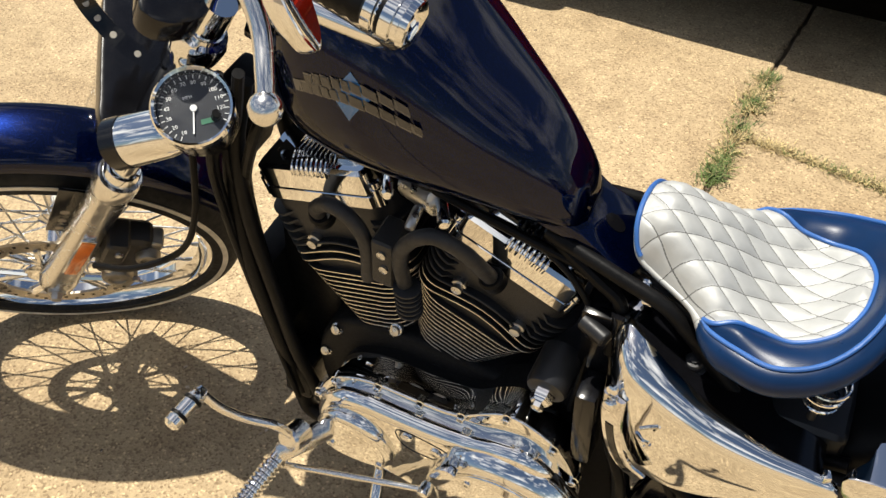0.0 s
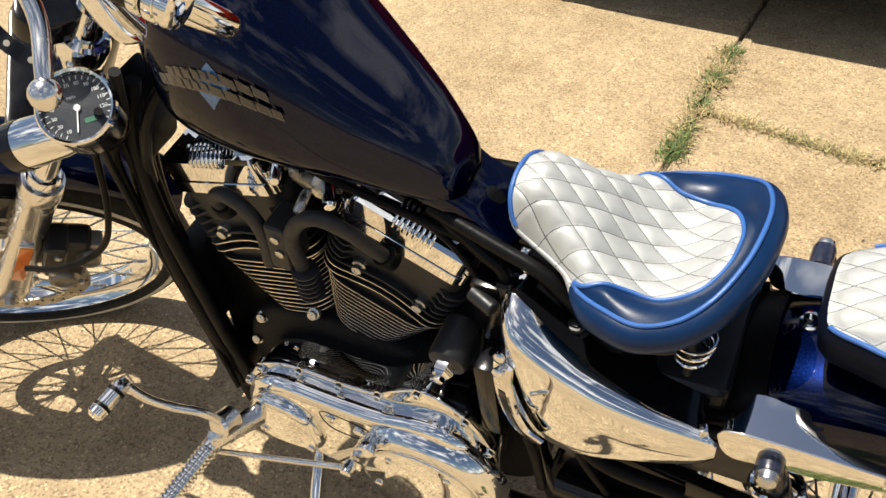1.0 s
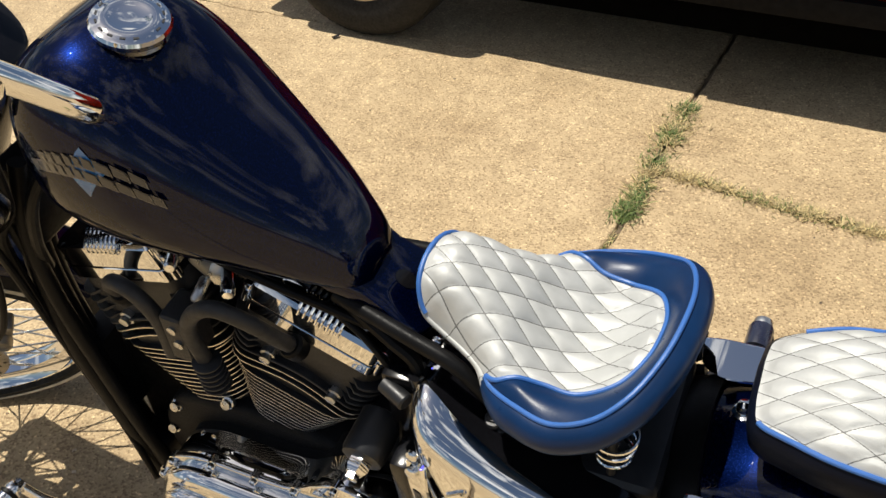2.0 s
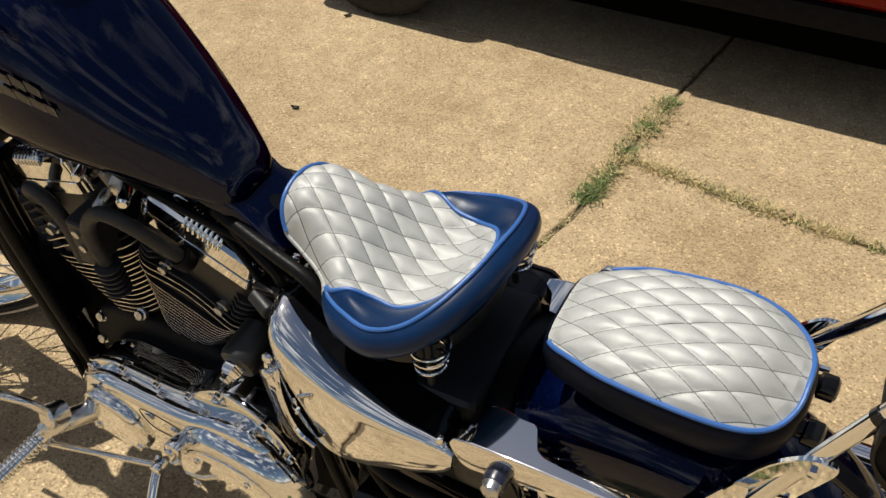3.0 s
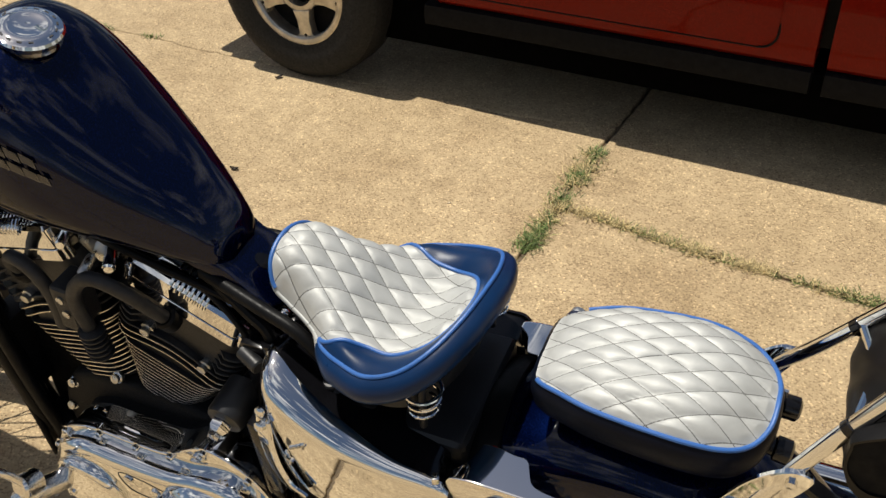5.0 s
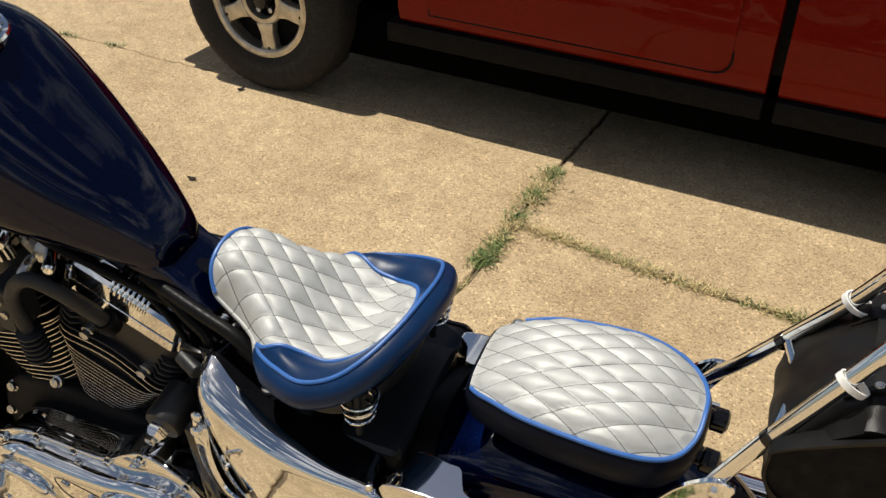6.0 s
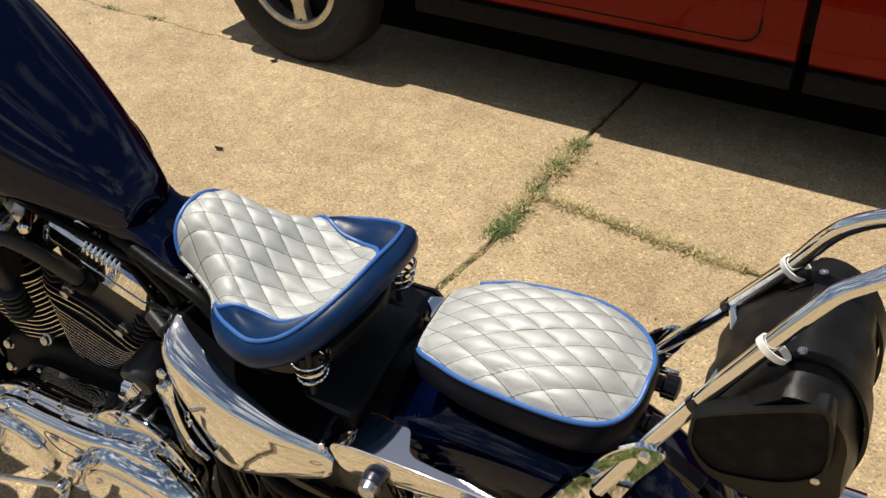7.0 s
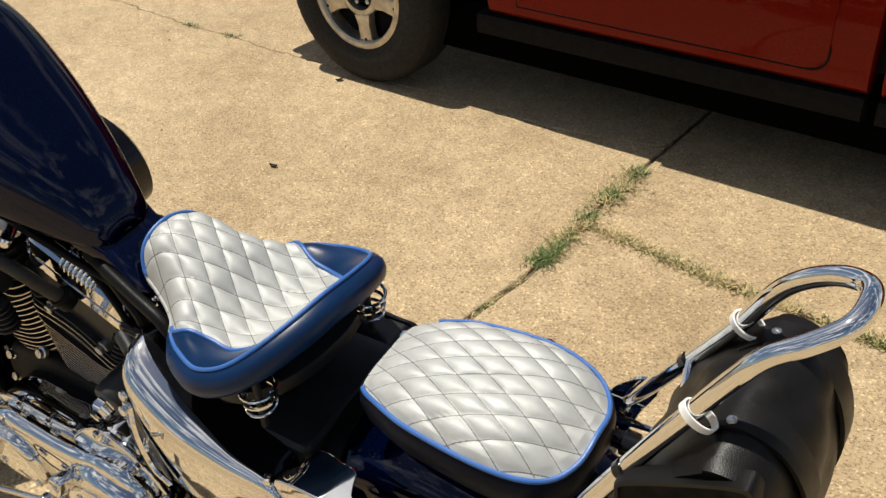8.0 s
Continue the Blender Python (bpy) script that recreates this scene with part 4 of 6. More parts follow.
# satin black inner fender in front of the painted one
bm = bmesh.new()
loops = []
for k in range(25):
    a = radians(113 + 84 * k / 24)
    row = []
    for j in range(19):
        b = math.pi * j / 18 - math.pi / 2
        row.append((0.3025 + 0.054 * max(0, math.cos(b)) ** 0.75, 0.101 * math.sin(b)))
    row += [(r - 0.0035, y * 0.97) for r, y in row[::-1]]
    loops.append([REAR + Vector((r * math.cos(a), y, r * math.sin(a))) for r, y in row])
rings(bm, loops)
part("inner_fender", bm, RUBBER, bike, "satin black inner fender")
bm = bmesh.new()
m = along((0.695, 0.02, 0.65), (0.685, 0.02, 0.72))
lathe(bm, [(0.013, 0), (0.013, 0.003), (0.0085, 0.004), (0.0085, 0.012), (0.007, 0.016), (0.003, 0.0185), (0, 0.019)], m, 16, caps=False)
part("seat_nut", bm, CHROME, rear_fender, "chrome acorn nut")

for s in (-1, 1):
    # chrome strut cover: one folded sheet, its top broad over the shock and narrowing rearwards
    bm = bmesh.new()
    loops = []
    T = [(0.630, 0.636, 0.642, 0.004), (0.634, 0.618, 0.650, 0.012), (0.642, 0.604, 0.653, 0.020), (0.652, 0.599, 0.655, 0.034), (0.657, 0.599, 0.656, 0.056), (0.70, 0.606, 0.657, 0.054), (0.716, 0.608, 0.657, 0.052), (0.722, 0.609, 0.657, 0.040), (0.730, 0.610, 0.657, 0.024), (0.75, 0.613, 0.657, 0.017), (0.85, 0.634, 0.655, 0.013), (0.92, 0.642, 0.653, 0.011), (0.985, 0.645, 0.650, 0.006)]
    yo = 0.158 if s < 0 else 0.112
    for i in range(90):
        x = 0.630 + 0.355 * i / 89
        zb, zt, wd = lerp_table(T, x)
        e = min(0.002, 0.3 * (zt - zb), 0.4 * wd)
        loops.append([(x, s * (yo - min(0.012, wd)), zb), (x, s * yo, zb + e), (x, s * yo, zt - e), (x, s * (yo - 0.3 * e), zt - 0.3 * e), (x, s * (yo - e), zt), (x, s * (yo - min(e + 0.001, 0.8 * wd)), zt), (x, s * (yo - wd + min(0.001, 0.1 * wd)), zt), (x, s * (yo - wd), zt - 0.0006), (x, s * (yo - wd), zt - 0.003), (x, s * (yo - min(wd, 0.014)), zt - 0.0035)])
    rings(bm, loops)
    strut = part("fender_strut", bm, CHROME, bike, "chrome fender strut cover", angle=28)
    bm = bmesh.new()
    m = along((0.69, s * 0.14, 0.613), (0.692, s * 0.2, 0.618))
    lathe(bm, [(0.0155, 0), (0.0155, 0.03), (0.014, 0.034)], m, 22)
    part("shock_bushing", bm, plain("dark_bushing", (0.012, 0.014, 0.03), 0.3, coat=0.6), strut)
    bm = bmesh.new()
    lathe(bm, [(0.0125, 0.03), (0.013, 0.036), (0.011, 0.044), (0.006, 0.048), (0.0, 0.049)], m, 20, caps=False)
    part("shock_cap", bm, STEEL, strut, "silver domed cap nut")
    bm = bmesh.new()
    m = along((0.815, s * 0.152, 0.638), (0.815, s * 0.2, 0.64))
    lathe(bm, [(0.013, 0), (0.013, 0.008), (0.008, 0.009), (0.008, 0.014), (0.0125, 0.015), (0.0125, 0.028), (0.009, 0.033), (0, 0.034)], m, 12, caps=False)
    part("strut_bolt", bm, CHROME, strut)
    # shock absorber
    sh = coil("shock_spring", (0.772, s * 0.162, 0.34), (0.70, s * 0.158, 0.585), 0.027, 9, 0.0048, CHROME, bike, "chrome shock absorber spring")
    bm = bmesh.new()
    tube(bm, [(0.78, s * 0.162, 0.315), (0.692, s * 0.158, 0.612)], 0.016, 16)
    part("shock_body", bm, BLACK, sh)
bar_part("swingarm", [(0.42, -0.12, 0.31), (0.6, -0.125, 0.31), (0.82, -0.125, 0.315)], 0.02, BLACK, soft=4)
bar_part("swingarm", [(0.42, 0.12, 0.31), (0.6, 0.125, 0.31), (0.82, 0.125, 0.315)], 0.02, BLACK, soft=4)
bm = bmesh.new()
lathe(bm, [(0.03, -0.012), (0.1, -0.014), (0.108, -0.013), (0.108, 0.013), (0.1, 0.014), (0.03, 0.012)], Matrix.Translation(REAR + Vector((0, -0.10, 0))) @ pose(0, 0, 0, 90), 48)
part("drive_pulley", bm, STEEL, bike, "grooved belt pulley")

# ---- sissy bar ----
def plate_with_holes(name, outline, holes, m, thick, mat, parent, label=""):
    """A flat bar with a raised ring and dark bore at each hole."""
    bm = bmesh.new()
    slab(bm, outline, m, thick, 0.0012, 1)
    pl = part(name, bm, mat, parent, label)
    for hx, hy, r in holes:
        bm = bmesh.new()
        # near-black disc paints the dark inside of the hole
        lathe(bm, [(r, thick - 0.001), (r, thick + 0.0004)], m @ Matrix.Translation((hx, hy, 0)), 24)
        part("bore", bm, SHADE_BLACK, pl)
    return pl


sissy = None
for s, yb, yt in ((-1, -0.112, -0.084), (1, 0.122, 0.044)):
    ox, oz = (0.0, 0.0) if s < 0 else (-0.03, -0.075)
    out = rounded([(0.885, 0.56), (0.915, 0.55), (0.955, 0.58), (0.97, 0.625), (0.983, 0.675), (1.0, 0.725), (1.024, 0.78), (1.005, 0.79), (0.984, 0.776), (0.964, 0.752), (0.944, 0.714), (0.909, 0.644), (0.882, 0.588)], 4)
    out = [(x + ox, z + oz) for x, z in out]
    pl = plate_with_holes("sissy_plate", out, [(0.963 + ox, 0.675 + oz, 0.0135), (0.944 + ox, 0.635 + oz, 0.0135), (0.922 + ox, 0.595 + oz, 0.012)], side(yb), 0.006, CHROME, bike, "chrome sissy bar side plate with round holes")
    for bx, bz in ((0.982, 0.728), (1.004, 0.772)):
        bm = bmesh.new()
        lathe(bm, [(0.006, 0), (0.006, 0.004), (0.0, 0.0062)], side(yb - 0.006) @ Matrix.Translation((bx + ox, bz + oz, 0)), 6, caps=False)
        part("plate_bolt", bm, CHROME, pl)
TOP = [(0.955, -0.117, 0.693), (0.9774, -0.1082, 0.7375), (1.007, -0.097, 0.7945), (1.0448, -0.084, 0.8635), (1.083, -0.0696, 0.9285), (1.1115, -0.0575, 0.9745), (1.1295, -0.0497, 0.9985), (1.1565, -0.0405, 1.0175), (1.1785, -0.0234, 1.0305), (1.184, 0.002, 1.0345), (1.1775, 0.0255, 1.0285), (1.156, 0.039, 1.0175), (1.130, 0.0455, 0.9975), (1.1095, 0.0485, 0.9725), (1.0852, 0.057, 0.921), (1.0495, 0.0695, 0.8545), (0.996, 0.0895, 0.757), (0.9537, 0.1196, 0.6731)]
bm = bmesh.new()
tube(bm, TOP, 0.0087, 20, soft=6)
sissy = part("sissy_bar", bm, CHROME, bike, "tall chrome looped sissy bar")
for a, b in (((1.0334, -0.0886, 0.8438), (1.0380, -0.0874, 0.8518)), ((1.0302, 0.0735, 0.8197), (1.0352, 0.0725, 0.8285))):
    bm = bmesh.new()
    tube(bm, [a, b], 0.0100, 16)
    part("bar_band", bm, BLACK, sissy)
bm = bmesh.new()
tube(bm, [(1.038, -0.085, 0.845), (1.05, 0.0, 0.84), (1.036, 0.07, 0.83)], 0.005, 10, soft=4)
part("cross_bar", bm, CHROME, sissy)
# tail lamp bracket behind the pillion
for s in (-1, 1):
    bm = bmesh.new()
    m = along((0.942, s * 0.03 + 0.01, 0.706), (1.04, s * 0.034 + 0.01, 0.694))
    lathe(bm, [(0.010, 0), (0.0125, 0.004), (0.0125, 0.026), (0.0105, 0.028), (0.0105, 0.036), (0.015, 0.038), (0.015, 0.054), (0.011, 0.057), (0.0, 0.058)], m, 20, caps=False)
    part("bracket_stud", bm, BLACK, rear_fender, "round glossy black bracket stud")
for dx, dz in ((0, 0), (0.028, -0.03)):
    bm = bmesh.new()
    box(bm, (0.055, 0.02, 0.012), pose(1.03 + dx, -0.055, 0.69 + dz, 0, 20, -15), 0.004)
    part("tail_bracket", bm, BLACK, rear_fender)

# ---- engine ----
CRANK = Vector((0.024, 0.0, 0.335))


def axis(sgn):
    """A pose along a cylinder: z up the bore, x rearwards; sgn -1 front, 1 rear."""
    return Matrix.Translation(CRANK) @ pose(0, 0, 0, 0, 6.0 + sgn * 20.5, 0)


def plate(hx, hy, r=0.02, n=5):
    """A rounded rectangle."""
    out = []
    for cx, cy, a0 in ((hx - r, hy - r, 0), (-hx + r, hy - r, 90), (-hx + r, -hy + r, 180), (hx - r, -hy + r, 270)):
        for k in range(n + 1):
            a = radians(a0 + 90 * k / n)
            out.append((cx + r * math.cos(a), cy + r * math.sin(a)))
    return out


for sgn in (-1, 1):
    m = axis(sgn)
    bm = bmesh.new()
    rings(bm, [[m @ Vector((x, y, h)) for x, y in plate((0.062 + 0.036 * t) * 0.9, (0.074 + 0.008 * t) * 0.9, 0.042)] for t, h in ((0.0, 0.12), (0.0, 0.152), (0.5, 0.21), (1.0, 0.268), (1.0, 0.285))])
    cyl = part("cylinder", bm, SATIN, bike, "black finned engine cylinder with bright fin edges")
    for k in range(12):
        h = 0.152 + k * 0.0105
        t = k / 11
        bm = bmesh.new()
        hx, hy = 0.062 + 0.036 * t, 0.074 + 0.008 * t
        out = plate(hx, hy, 0.045)
        loops = [[m @ Vector((x * f, y * f, h + dz)) for x, y in out] for f, dz in ((0.80, -0.002), (0.985, -0.0015), (1.0, -0.0008), (1.0, 0.0008), (0.985, 0.0015), (0.80, 0.002))]
        vs = rings(bm, loops)
        bm.faces.ensure_lookup_table()
        nn = len(out)
        for f in bm.faces[2 * nn:3 * nn]:
            f.material_index = 1
        part("cylinder_fin", bm, [SATIN, FIN], cyl, smooth=False)
    # head: block, swept side fins, bolts
    bm = bmesh.new()
    out = plate(0.098, 0.066, 0.03)
    loops = [[m @ Vector((x * fx, y * fy, h)) for x, y in out] for fx, fy, h in ((0.80, 0.95, 0.278), (0.92, 1.0, 0.30), (1.0, 1.0, 0.33), (1.0, 1.0, 0.375), (0.95, 0.95, 0.39))]
    rings(bm, loops)
    head = part("cylinder_head", bm, WRINKLE, bike, "black textured cylinder head")
    for k in range(7):
        h = 0.276 + k * 0.0145
        bm = bmesh.new()
        t = k / 6
        hx, hy = 0.103 + 0.008 * t, 0.079 - 0.004 * t
        out = plate(hx, hy, 0.035, 6)
        # fins bow upwards over the middle of the side face
        def bow(x, y):
            return 0.018 * math.cos(min(1, abs(x) / hx) * math.pi / 2) ** 2 if abs(y) > hy * 0.55 else 0.0
        keep = [(x, y) for x, y in out]
        dense = []
        for i, (x, y) in enumerate(keep):
            x2, y2 = keep[(i + 1) % len(keep)]
            steps = 8 if math.dist((x, y), (x2, y2)) > 0.04 else 1
            for q in range(steps):
                dense.append((x + (x2 - x) * q / steps, y + (y2 - y) * q / steps))
        cut = 0.0 if k < 3 else 1.0
        loops = []
        for f, dz in ((0.72, -0.0026), (0.985, -0.002), (1.0, -0.0009), (1.0, 0.0009), (0.985, 0.002), (0.72, 0.0026)):
            row = []
            for x, y in dense:
                fy = f
                if cut and abs(x) < hx * 0.52:
                    fy = min(f, 0.80)
                row.append(m @ Vector((x * f, y * fy, h + dz + bow(x, y) * (1 if k < 3 else 0))))
            loops.append(row)
        rings(bm, loops)
        bm.faces.ensure_lookup_table()
        nn = len(dense)
        for f in bm.faces[2 * nn:3 * nn]:
            f.material_index = 1
        part("head_fin", bm, [WRINKLE, FIN if k < 2 else WRINKLE], head, smooth=False)
    for bx, bh in ((-0.045, 0.318), (0.052, 0.312)):
        bm = bmesh.new()
        lathe(bm, [(0.011, 0), (0.011, 0.012), (0.0075, 0.013), (0.0075, 0.02), (0, 0.021)], m @ Matrix.Translation((bx, -0.062, bh)) @ pose(0, 0, 0, 90), 12, caps=False)
        part("head_bolt", bm, STEEL, head)
    # rocker box: two flat-sided chrome covers with a thin joint, ribs folded over the upper edge
    def deck(x0, x1, hy, r):
        return [(x + (x0 + x1) / 2, y) for x, y in plate((x1 - x0) / 2, hy, r)]

    def cover(name, x0, x1, hy, h0, h1, edge, mat, parent, label=""):
        bm = bmesh.new()
        out, inn_ = deck(x0, x1, hy, 0.010), deck(x0 + edge, x1 - edge, hy - edge, 0.010 - edge * 0.5)
        rings(bm, [[m @ Vector((x, y, h)) for x, y in o] for o, h in ((out, h0), (out, h1 - edge), (inn_, h1))])
        return part(name, bm, mat, parent, label, angle=20)
    rk = cover("rocker_box", -0.097, 0.084, 0.066, 0.386, 0.4055, 0.001, CHROME, bike, "chrome rocker box with a ribbed cover")
    cover("joint_gasket", -0.095, 0.082, 0.064, 0.405, 0.4075, 0.0004, BLACK, rk)
    cover("rocker_cover", -0.095, 0.082, 0.0645, 0.407, 0.443, 0.005, CHROME, rk)
    cover("rocker_top", -0.07, 0.062, 0.045, 0.442, 0.452, 0.004, CHROME, rk)
    for k in range(8):
        bm = bmesh.new()
        x = -0.030 + k * 0.0078
        tube(bm, [m @ Vector((x, -0.0655, 0.433)), m @ Vector((x, -0.0655, 0.442)), m @ Vector((x, -0.058, 0.449)), m @ Vector((x, -0.045, 0.4565)), m @ Vector((x, 0.045, 0.4565))], 0.0026, 8)
        part("rib", bm, CHROME, rk)
    for bx in (-0.098, 0.085):
        bm = bmesh.new()
        lathe(bm, [(0.0085, 0.386), (0.0085, 0.412), (0.0065, 0.413), (0.0065, 0.421), (0.004, 0.4225), (0, 0.4225)], m @ Matrix.Translation((bx, -0.052, 0)), 12, caps=False)
        part("rocker_bolt", bm, CHROME, rk)
    # plug lead
    if sgn > 0:
        pts = [(0.178, -0.07, 0.67), (0.172, -0.09, 0.71), (0.155, -0.108, 0.755), (0.123, -0.12, 0.782), (0.091, -0.122, 0.764), (0.071, -0.122, 0.727), (0.072, -0.12, 0.672)]
    else:
        pts = [(-0.076, -0.07, 0.685), (-0.07, -0.09, 0.725), (-0.03, -0.11, 0.766), (0.003, -0.115, 0.758), (0.019, -0.115, 0.718), (0.012, -0.113, 0.65)]
    bm = bmesh.new()
    tube(bm, pts, 0.0102, 14, soft=8)
    lead = part("plug_lead", bm, GREY_RUBBER, bike, "thick grey-black rubber plug lead")
    bm = bmesh.new()
    lathe(bm, [(0.017, 0), (0.017, 0.018), (0.014, 0.022)], along(pts[0], pts[1]), 18)
    part("boot", bm, RUBBER, lead)

# ignition housing between the cylinders
bm = bmesh.new()
box(bm, (0.034, 0.05, 0.085), pose(0.044, -0.10, 0.70, 0, 6, 0), 0.008, 3)
ign = part("ignition_housing", bm, WRINKLE, bike, "ribbed black ignition housing")
for k in range(6):
    bm = bmesh.new()
    lathe(bm, [(0.016, 0), (0.0185, 0.001), (0.0185, 0.0035), (0.016, 0.0045)], pose(0.076, -0.122, 0.622 + 0.009 * k, 0, 6, 0), 20)
    part("housing_rib", bm, WRINKLE, ign)
for dz in (0.722, 0.695):
    bm = bmesh.new()
    lathe(bm, [(0.0065, 0), (0.0065, 0.004), (0.0, 0.006)], along((0.047, -0.124, dz), (0.047, -0.2, dz)), 10, caps=False)
    part("housing_bolt", bm, STEEL, ign)
# intake clutter under the tank
for k, (p, q, r, mt) in enumerate([((0.04, -0.03, 0.76), (0.10, -0.06, 0.775), 0.02, STEEL), ((0.10, -0.055, 0.775), (0.12, -0.09, 0.77), 0.009, CHROME), ((0.075, -0.07, 0.765), (0.075, -0.10, 0.755), 0.007, STEEL), ((0.02, -0.05, 0.78), (0.04, -0.085, 0.785), 0.008, CHROME)]):
    bm = bmesh.new()
    lathe(bm, [(r * 0.8, 0), (r, 0.003), (r, (Vector(q) - Vector(p)).length - 0.003), (r * 0.7, (Vector(q) - Vector(p)).length)], along(p, q), 14)
    part("intake_fitting", bm, mt, bike)
bm = bmesh.new()
box(bm, (0.12, 0.10, 0.07), pose(0.06, 0.02, 0.75), 0.02, 3)
part("carburettor_body", bm, BLACK, bike)

# crankcase
CASE = plain("dark_engine_casting", (0.008, 0.008, 0.0085), 0.6, scale=160, bump=0.0006, spec=0.15)
bm = bmesh.new()
case = rounded([(-0.13, 0.22), (-0.14, 0.36), (-0.09, 0.455), (0.0, 0.48), (0.11, 0.475), (0.2, 0.46), (0.29, 0.5), (0.37, 0.46), (0.39, 0.3), (0.34, 0.18), (0.1, 0.15), (-0.06, 0.16)], 5)
slab(bm, case, side(0.11), 0.188, 0.012, 3)
ccase = part("crankcase", bm, CASE, bike, "black textured engine crankcase")
for bx, bz in ((-0.091, 0.436), (0.018, 0.490), (-0.122, 0.365)):
    bm = bmesh.new()
    lathe(bm, [(0.010, 0), (0.010, 0.006), (0.0075, 0.0075), (0.0075, 0.013), (0, 0.0145)], along((bx, -0.072, bz), (bx, -0.14, bz + 0.03)), 12, caps=False)
    part("case_bolt", bm, STEEL, ccase)

# primary cover: deep chrome rim, bolted flange, raised face with a broad rolled edge
PRIM = rounded([(-0.100, 0.33), (-0.088, 0.378), (-0.060, 0.418), (-0.02, 0.440), (0.02, 0.447), (0.09, 0.443), (0.150, 0.447), (0.190, 0.474), (0.228, 0.494), (0.266, 0.484), (0.302, 0.455), (0.328, 0.405), (0.340, 0.34), (0.318, 0.24), (0.25, 0.172), (0.16, 0.162), (0.08, 0.198), (0.0, 0.226), (-0.07, 0.25)], 6)
bm = bmesh.new()
slab(bm, inset(PRIM, 0.006), side(-0.094), 0.046, 0.003, 2)
prim = part("primary_cover", bm, CHROME, bike, "polished chrome primary drive cover")
bm = bmesh.new()
slab(bm, PRIM, side(-0.139), 0.009, 0.003, 3)
part("cover_flange", bm, CHROME, prim)
FACE = rounded([(-0.090, 0.33), (-0.079, 0.378), (-0.050, 0.412), (0.0, 0.428), (0.06, 0.424), (0.116, 0.421), (0.17, 0.424), (0.22, 0.436), (0.262, 0.438), (0.296, 0.418), (0.318, 0.38), (0.322, 0.32), (0.30, 0.24), (0.25, 0.188), (0.16, 0.178), (0.08, 0.212), (0.0, 0.240), (-0.07, 0.264)], 6)
bm = bmesh.new()
slab(bm, FACE, side(-0.147), 0.031, 0.021, 9)
part("cover_face", bm, CHROME, prim)
bm = bmesh.new()
slab(bm, inset(PRIM, 0.008), side(-0.05), 0.046, 0.003, 1)
part("inner_primary", bm, CASE, bike, "black inner primary casting")
INSP = rounded([(-0.085, 0.325), (-0.068, 0.368), (-0.035, 0.390), (0.008, 0.384), (0.038, 0.355), (0.050, 0.318), (0.042, 0.285), (0.010, 0.266), (-0.045, 0.266), (-0.075, 0.287)], 6)
bm = bmesh.new()
slab(bm, INSP, side(-0.172), 0.020, 0.013, 7)
insp = part("inspection_cover", bm, CHROME, prim, "oval chrome inspection cover")
for bx, bz in ((0.026, 0.285), (-0.058, 0.30)):
    bm = bmesh.new()
    lathe(bm, [(0.007, 0), (0.007, 0.003), (0.005, 0.0042), (0.003, 0.0042), (0.003, 0.002), (0, 0.002)], side(-0.1915) @ Matrix.Translation((bx, bz, 0)), 14, caps=False)
    part("cover_screw", bm, CHROME, insp)
DERBY = Vector((0.234, -0.155, 0.300))
DM = Matrix.Translation(DERBY) @ pose(0, 0, 0, 90)
bm = bmesh.new()
lathe(bm, [(0.128, 0.0), (0.127, 0.014), (0.123, 0.026), (0.1165, 0.036), (0.108, 0.0425), (0.103, 0.044), (0.101, 0.0425)], DM, 96)
part("clutch_bulge", bm, CHROME, prim)
bm = bmesh.new()
lathe(bm, [(0.0995, 0.040), (0.0995, 0.0455), (0.098, 0.0475), (0.095, 0.0485), (0.05, 0.0497), (0, 0.050)], DM, 96, caps=False)
derby = part("derby_cover", bm, CHROME, prim, "round chrome derby cover")
for k in range(5):
    a = radians(52 + 72 * k)
    bm = bmesh.new()
    lathe(bm, [(0.0065, 0), (0.0065, 0.0025), (0.005, 0.0035), (0.003, 0.0035), (0.003, 0.001), (0, 0.001)], DM @ Matrix.Translation((0.082 * math.cos(a), 0.082 * math.sin(a), 0.0485)), 14, caps=False)
    part("derby_screw", bm, CHROME, derby)
bm = bmesh.new()
lathe(bm, [(0.0085, -0.012), (0.0085, 0), (0.0065, 0.001), (0.0065, 0.006), (0.0052, 0.0078), (0.0034, 0.0078), (0.0034, 0.004), (0, 0.004)], Matrix(), 14, caps=False)
pb = part("cover_bolt", bm, CHROME, prim)
spots = [(-0.094, 0.362), (-0.057, 0.414), (0.020, 0.441), (0.089, 0.437), (0.157, 0.446), (0.228, 0.487), (0.298, 0.452), (0.331, 0.387), (0.333, 0.31), (0.305, 0.225), (-0.09, 0.29), (-0.02, 0.235)]
for k, (bx, bz) in enumerate(spots):
    mm_ = side(-0.147) @ Matrix.Translation((bx, bz, 0))
    if k == 0:
        pb.matrix_basis = mm_
    else:
        like(pb, mm_)
# fine engraved line round the shifter shaft
bm = bmesh.new()
tri_ = rounded([(0.060, 0.392), (0.085, 0.400), (0.145, 0.385), (0.150, 0.368), (0.132, 0.350), (0.075, 0.355)], 6)
tube(bm, [(x, -0.1782, z) for x, z in tri_], 0.0009, 6, closed=True)
part("engraved_line", bm, SATIN, prim)
for bx, bz in ((0.078, 0.385), (0.125, 0.372)):
    bm = bmesh.new()
    lathe(bm, [(0.009, 0), (0.009, 0.003), (0.006, 0.0042), (0, 0.0045)], side(-0.178) @ Matrix.Translation((bx, bz, 0)), 18, caps=False)
    part("cover_boss", bm, CHROME, prim)

